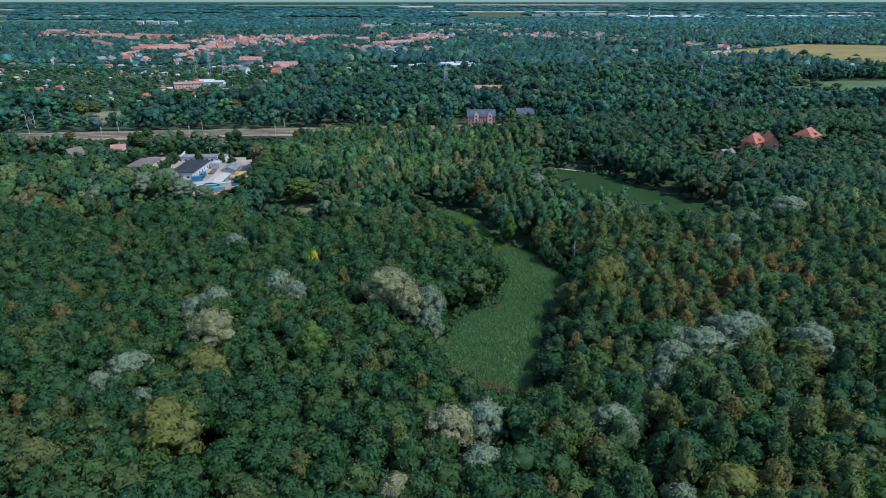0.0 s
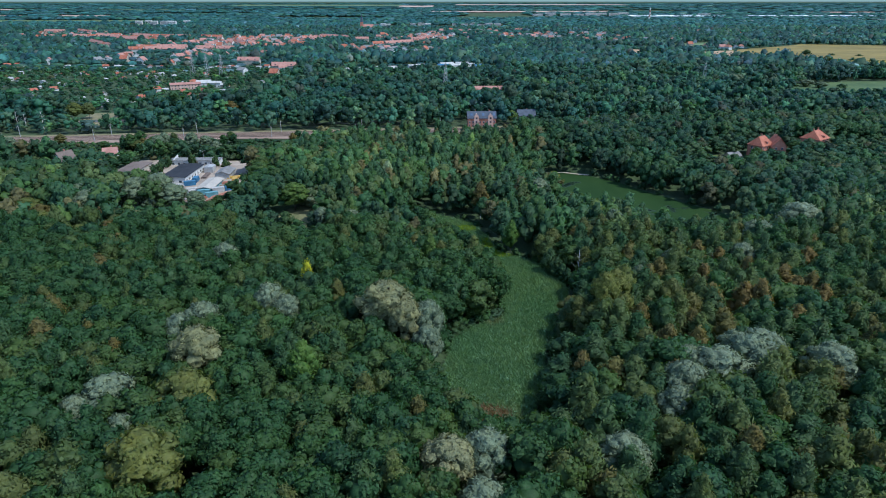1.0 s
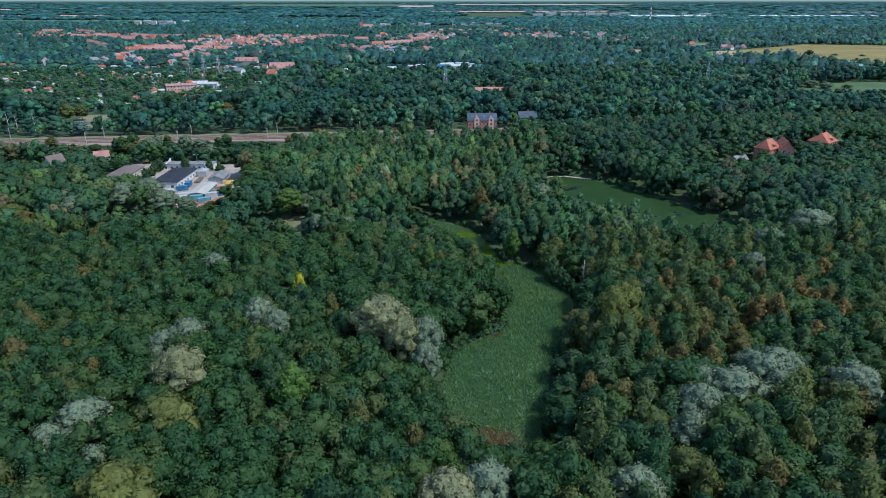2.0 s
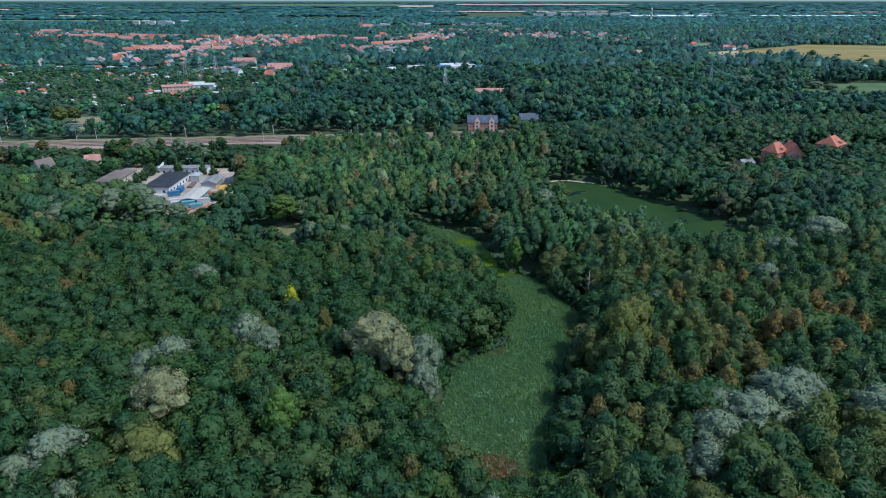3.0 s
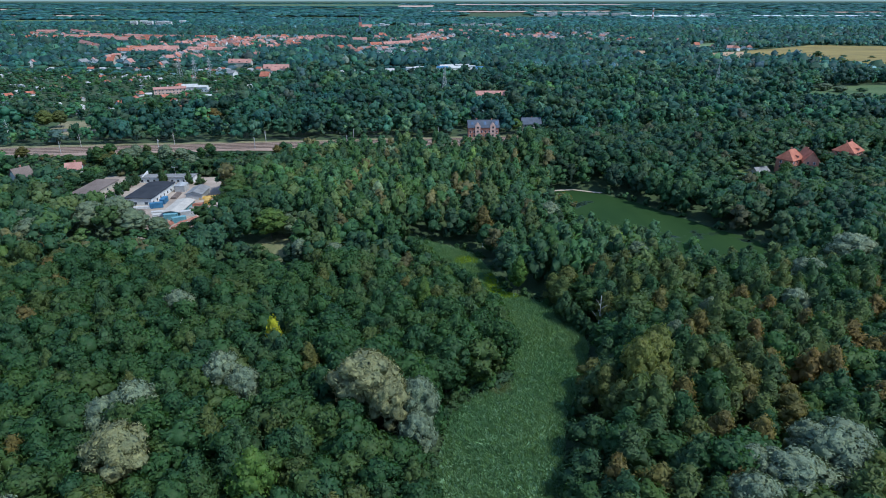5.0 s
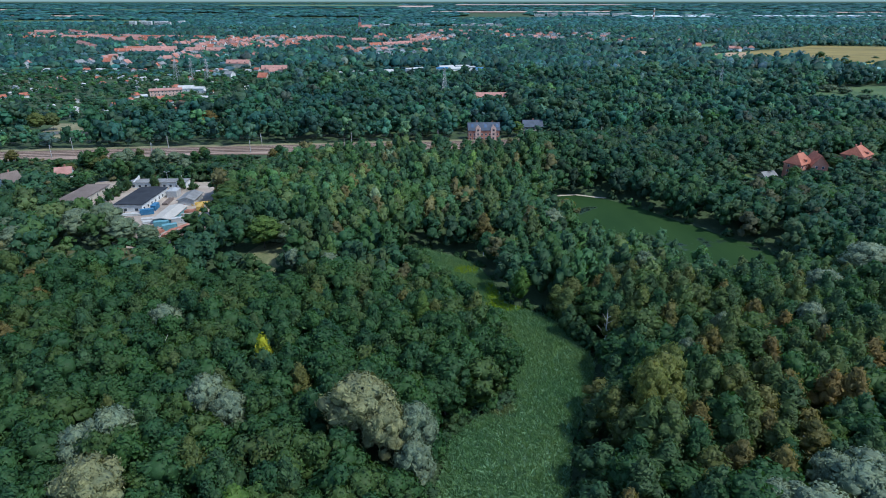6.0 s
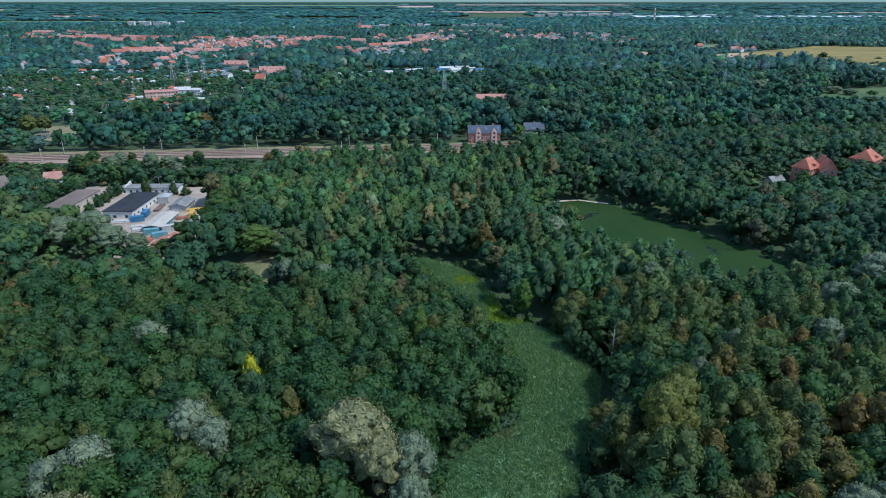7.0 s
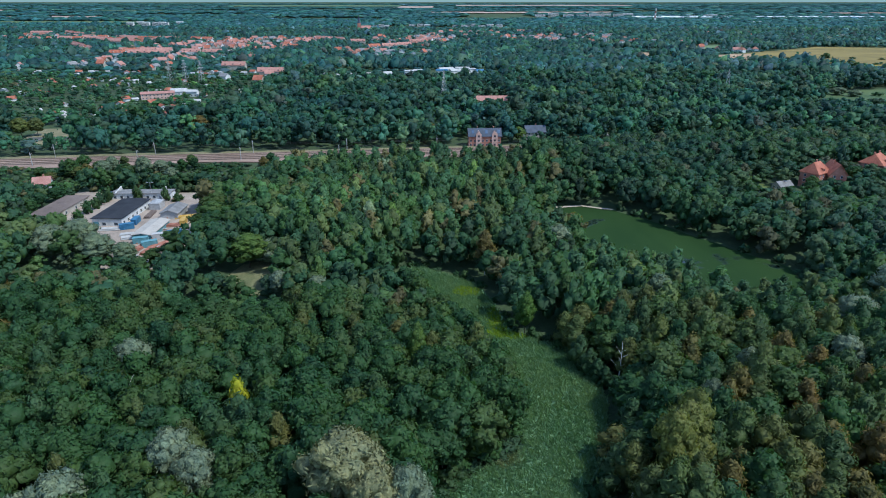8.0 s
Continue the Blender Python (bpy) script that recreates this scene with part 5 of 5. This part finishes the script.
# scattered houses: centre, half width, half depth, how many, share of grey roofs
QUARTERS = [(-1080, 1830, 110, 170, 26, 0.35), (-395, 1560, 95, 210, 104, 0.12), (-520, 1580, 60, 180, 34, 0.3), (-480, 1060, 90, 60, 20, 0.3), (-130, 1290, 45, 80, 20, 0.9), (-80, 1740, 110, 150, 46, 0.35),
            (120, 1950, 170, 240, 34, 0.45), (400, 1850, 110, 150, 40, 0.6), (250, 1800, 70, 150, 18, 0.4), (-620, 1450, 60, 90, 12, 0.4), (-560, 1330, 60, 60, 20, 0.3), (-230, 1460, 50, 120, 22, 0.3), (-300, 1640, 60, 80, 14, 0.2), (-430, 1180, 60, 50, 12, 0.3),
            (-300, 1230, 90, 60, 8, 0.4), (-40, 1290, 40, 40, 7, 0.5), (-700, 1050, 130, 120, 4, 0.5), (-250, 900, 120, 60, 5, 0.7), (640, 1480, 60, 50, 8, 0.6),
            (560, 1700, 110, 120, 16, 0.5), (800, 1950, 160, 160, 16, 0.5), (-800, 1780, 160, 90, 14, 0.5), (200, 2250, 400, 150, 22, 0.6)]
for qx, qy, hw, hd, n, grey_share in QUARTERS:
    for k in range(n):
        settle(TOWN_KINDS, [(1 - grey_share) * 2, 1 - grey_share, 0.6, grey_share * 2.2], qx + rng.uniform(-hw, hw), qy + rng.uniform(-hd, hd), rng.uniform(-30, 30) + 90 * rng.integers(2), rng.uniform(0.85, 1.2))
# garden sheds of the allotments
shed_white = house("small white allotment hut", 5, 4, 2.5, 3.4, "white_wall", "sheet_white", "hut", "allotment huts", floors=0, chimneys=0, name="garden_hut")
shed_red = house("small allotment hut with red roof", 6, 5, 2.6, 4.2, "white_wall", "tile_red", "hut", "allotment huts", floors=0, chimneys=0, name="garden_hut")
for k in range(190):
    x, y = rng.uniform(-640, -190), rng.uniform(590, 980)
    settle([shed_white, shed_red], [3, 1.6], x, y, rng.uniform(0, 180), rng.uniform(0.85, 1.3))

# landmarks
church = thing("church", "red brick church with tall pointed steeple", "church")
part("tower", Shape().box(-5, 5, -5, 5, -1, 30), M["brick"], church)
part("spire", Shape().tube((0, 0, 30), (0, 0, 56), 5.6, 0.2, 8), M["slate"], church)
part("nave", Shape().walls(5, 38, -8, 8, -1, 13, 22), M["brick"], church)
part("roof", Shape().gable(5, 38, -8, 8, 13, 22, 0.6, 0.3), M["tile_pink"], church)
stand(church, -262, 2200, 8)
chim = thing("factory_chimney", "tall red and white banded factory chimney", "chimney")
for k in range(6):
    part("band", Shape().tube((0, 0, 10.5 * k), (0, 0, 10.5 * k + 10.5), 5.0 - 0.35 * k, 5.0 - 0.35 * (k + 1), 12), M["tile_brown" if k % 2 == 0 else "white_wall"], chim)
stand(chim, 1030, 3250, 0)


def pylon(x, y, turn, h=34):
    p = thing("pylon", "grey lattice power pylon above the trees", "pylon", "pylons")
    legs = [(-1, -1), (1, -1), (1, 1), (-1, 1)]
    for a, b in legs:
        part("leg", Shape().tube((3.0 * a, 3.0 * b, 0), (0.5 * a, 0.5 * b, h), 0.16, 0.1, 4), M["galvanised"], p)
    lat = Shape()
    for k in range(9):
        z0, z1 = h * k / 9, h * (k + 1) / 9
        r0, r1 = 3.0 - 2.5 * k / 9, 3.0 - 2.5 * (k + 1) / 9
        for (a, b), (c, d) in zip(legs, legs[1:] + legs[:1]):
            lat.tube((r0 * a, r0 * b, z0), (r1 * c, r1 * d, z1), 0.07, n=3).tube((r0 * c, r0 * d, z0), (r1 * a, r1 * b, z1), 0.07, n=3)
    part("lattice", lat, M["galvanised"], p)
    for z, w in ((h * 0.72, 5.5), (h * 0.85, 4.2), (h, 3.0)):
        part("crossarm", Shape().tube((-w, 0, z), (w, 0, z), 0.14, n=4).tube((-w, 0, z), (0, 0, z + 1.6), 0.09, n=3).tube((w, 0, z), (0, 0, z + 1.6), 0.09, n=3), M["galvanised"], p)
    stand(p, x, y, turn)


pylon(5.8, 690, 70)
pylon(318, 775, 70, 30)
for x, y in ((-326, 852), (-306, 850), (-284, 842)):
    pylon(x, y, 70, 28)
# white blocks and glasshouses at the town's far side
for x0, x1, y, n, h in [(-1269, -1044, 2740, 7, 17), (-269, -190, 2620, 3, 10), (-127, -5, 2680, 4, 10), (46, 249, 2680, 6, 9), (600, 1250, 4300, 8, 18), (1500, 1800, 4200, 3, 16), (-2300, -1900, 2700, 5, 9), (1250, 1500, 3000, 4, 10), (2050, 2500, 3300, 5, 10)]:
    for k in range(n):
        b = thing("apartment_block", "distant white apartment block at the town's edge", "apartment block", "far white blocks")
        w = abs(x1 - x0) / n * 0.8
        part("wall", Shape().box(-w / 2, w / 2, -7, 7, -2, h * rng.uniform(0.8, 1.2)), M["white_wall"], b)
        for fl in range(int(h / 3)):
            part("window_band", Shape().box(-w / 2 + 1, w / 2 - 1, -7.1, -7, 1 + 3 * fl, 2.4 + 3 * fl), M["glass"], b)
        stand(b, x0 + (x1 - x0) * (k + 0.5) / n, y * rng.uniform(0.98, 1.02), 4)
for x0, x1, y0, y1 in [(1080, 1600, 3700, 4000), (1780, 2500, 3750, 3950), (2450, 3000, 3300, 3600)]:
    g = far_patch("glasshouse", x0, x1, y0, y1, M["glasshouse"], "vast pale glasshouse roofs in the distance", 9.0)
    tagged(g, category="glasshouse")


def bare_birch(x, y, tall):
    """A dead birch: a white trunk that forks into bare limbs."""
    b = thing("dead_birch", "dead white birch with bare forked limbs", "tree")
    r = np.random.default_rng(int(abs(x) * 10))
    part("trunk", Shape().tube((0, 0, -0.5), (0.3, 0.1, tall * 0.6), 0.20, 0.13, 7).tube((0.3, 0.1, tall * 0.6), (0.1, 0, tall), 0.13, 0.03, 6), M["bark_birch"], b)
    for k in range(9):
        z, a = tall * (0.4 + 0.06 * k), k * 2.4 + r.uniform(0, 1)
        n = 3.2 - 0.2 * k
        part("limb", Shape().tube((0.25, 0.1, z), (0.25 + n * math.cos(a), 0.1 + n * math.sin(a), z + n * 0.9), 0.06, 0.02, 5), M["bark_birch"], b)
    return stand(b, x, y)


for style, x, y, w, h in [("alder", 734, 1301, 9, 11), ("maple", 642, 1073, 11, 16), ("ash", 655, 1080, 7, 11), ("shrub", 731, 1180, 5, 4), ("shrub", 790, 1306, 6, 4), ("shrub", 835, 1290, 6, 4), ("shrub", 760, 1192, 5, 3.5),
                          ("osier", 458, 800, 8, 9), ("osier", 470, 788, 7, 8), ("shrub", 444, 802, 5, 5), ("shrub", 500, 795, 6, 5), ("birch_dry", -183, 556, 7.5, 14), ("olive", -306, 534, 6, 15), ("olive", -299, 541, 5, 14), ("osier", 350, 770, 8, 18), ("osier", 362, 779, 7, 17), ("osier", 396, 762, 6, 16), ("olive", 155, 760, 8, 18), ("olive", 168, 752, 7, 17), ("osier", 372, 1000, 9, 15), ("osier", 395, 1030, 8, 14), ("osier", 415, 1045, 8, 14),
                          ("olive", -250, 548, 8, 14), ("olive", -120, 552, 7, 14), ("birch_dry", -5, 540, 5, 13), ("olive", 255, 520, 6, 15), ("lime", 60, 532, 5, 12), ("ash", 242, 426, 4.5, 11), ("maple", 226, 410, 3.2, 7), ("ash", 254, 428, 3.6, 8), ("maple", 208, 408, 4.4, 12), ("ash", 204, 403, 4.4, 11), ("ash", 238, 414, 3.6, 9), ("olive", 217, 428, 3, 10), ("ash", -113, 374, 6, 12), ("maple", -108, 368, 6, 13), ("alder", -153, 384, 2.2, 9), ("alder", -139, 385, 2.0, 8), ("shrub", -127, 303, 2.6, 4), ("osier", -133, 306, 4, 7), ("shrub", -117, 301, 3, 5), ("maple", -110, 303, 4, 7), ("ash", -105, 308, 4, 7.5), ("osier", -139, 309, 4.5, 8), ("shrub", -122, 299, 3, 5), ("shrub", -112, 298, 3, 5), ("olive", -190, 349, 3, 5), ("shrub", -193, 356, 3, 5), ("ash", -195, 364, 4, 7), ("ash", -196, 373, 4, 8), ("maple", -194, 383, 4, 8), ("shrub", -191, 390, 3, 5), ("lime", 290, 620, 6, 14)]:
    plant(style, x, y, w, h)
# trees of uneven height before the railway
for k in range(42):
    x = rng.uniform(-215, -150) if k < 16 else rng.uniform(-310, -95)
    back = rng.uniform(30, 60) if k < 16 else rng.uniform(22, 50)
    plant(["ash", "maple", "ash", "alder", "birch", "osier"][int(rng.integers(6))], x, float(rail_y(x)) - back, rng.uniform(2.6, 4.6), rng.uniform(6, 12) if k < 16 else rng.uniform(4.5, 9))
# full trees on the inner bank of the reeds
for k in range(13):
    y = 212 + 6.0 * k
    across = np.arange(-40.0, 60.0, 0.5)
    wet = across[inside(REED, across, np.full(len(across), y))]
    if len(wet):
        plant(["ash", "maple", "locust"][k % 3], float(wet[0]) - 1.8, y, rng.uniform(3.6, 4.6), rng.uniform(15.5, 18))
for x, y, w, h in [(16.5, 207.5, 3.6, 13.5), (18.0, 214.5, 3.4, 15.0), (12.0, 203.5, 3.8, 14.5), (6.0, 198.5, 3.8, 14.5), (0.5, 193.5, 4.0, 15.0), (9.0, 206.5, 4.0, 16.0), (2.5, 201.0, 4.2, 17.0), (-3.0, 187.5, 3.8, 15.0), (17.5, 226.0, 3.6, 15.5)]:
    plant(["ash", "locust", "maple"][int(rng.integers(3))], x, y, w, h)
for x, y in [(13, 200.6), (16, 202.2), (18.6, 203.6), (10, 199), (20.6, 205.2), (4.6, 193.6), (2.6, 188), (7, 196.4), (15, 204.5), (11.5, 201.5), (1.0, 183), (21.5, 209)]:
    plant("shrub", x, y, rng.uniform(2.2, 3.0), rng.uniform(3.5, 6.0))
bare_birch(54.0, 231.0, 16.0)
for x, y, w, h in [(52.4, 228.6, 2.2, 6.5), (50.6, 231.5, 2.4, 7.5), (49.0, 234.5, 2.6, 8.5), (55.6, 227.5, 2.4, 7.5), (47.0, 238.0, 2.8, 10.0), (44.5, 242.0, 3.0, 12.0)]:
    plant("alder", x, y, w, h)
for x, y, h in [(-336, 492, 14), (-330, 494, 15), (-323, 493, 13), (-312, 497, 15), (-75, 210, 15.5)]:
    bare_birch(x, y, h)
patch("crossing_road", [(-300, 522), (-302, 534), (-262, 540), (-258, 530)], M["asphalt"], "grey asphalt road at the level crossing", "road", 0.5, 8)


def parked_car(paint, label):
    c = thing("car", label, "car", "cars by the villas")
    body = [(-2.1, 0.35), (2.1, 0.35), (2.15, 0.75), (1.1, 0.95), (-2.0, 0.95), (-2.15, 0.7)]
    cabin = [(-1.9, 0.95), (0.95, 0.95), (0.35, 1.45), (-1.4, 1.47)]
    for name, outline_xz, half, mat in (("body", body, 0.87, M[paint]), ("cabin", cabin, 0.74, M["glass"])):
        n = len(outline_xz)
        v = [(x, -half, z) for x, z in outline_xz] + [(x, half, z) for x, z in outline_xz]
        part(name, Shape().add(v, [tuple(range(n)), tuple(range(2 * n - 1, n - 1, -1))] + [(k, k + n, (k + 1) % n + n, (k + 1) % n) for k in range(n)]), mat, c)
    part("roof_panel", Shape().box(-1.35, 0.3, -0.72, 0.72, 1.46, 1.51), M[paint], c)
    for x in (-1.3, 1.3):
        for y in (-0.8, 0.8):
            part("wheel", Shape().tube((x, y - 0.1, 0.33), (x, y + 0.1, 0.33), 0.33, n=10), M["felt"], c)
    return c


for x, y, turn, paint, label in [(183, 411, -38, "sheet_white", "white car parked by the road"), (203, 398, -10, "sheet_white", "white car parked by the road"), (210, 396.5, -8, "galvanised", "silver car parked by the road"),
                                 (217, 395, -9, "sheet_white", "white car parked by the road"), (231, 391.5, -14, "sheet_white", "white car parked by the road"), (238, 389.8, -15, "felt", "black car parked by the road"),
                                 (246, 387.6, -15, "sheet_white", "white car parked by the road")]:
    stand(parked_car(paint, label), x, y, turn, 0.0, 0.3)
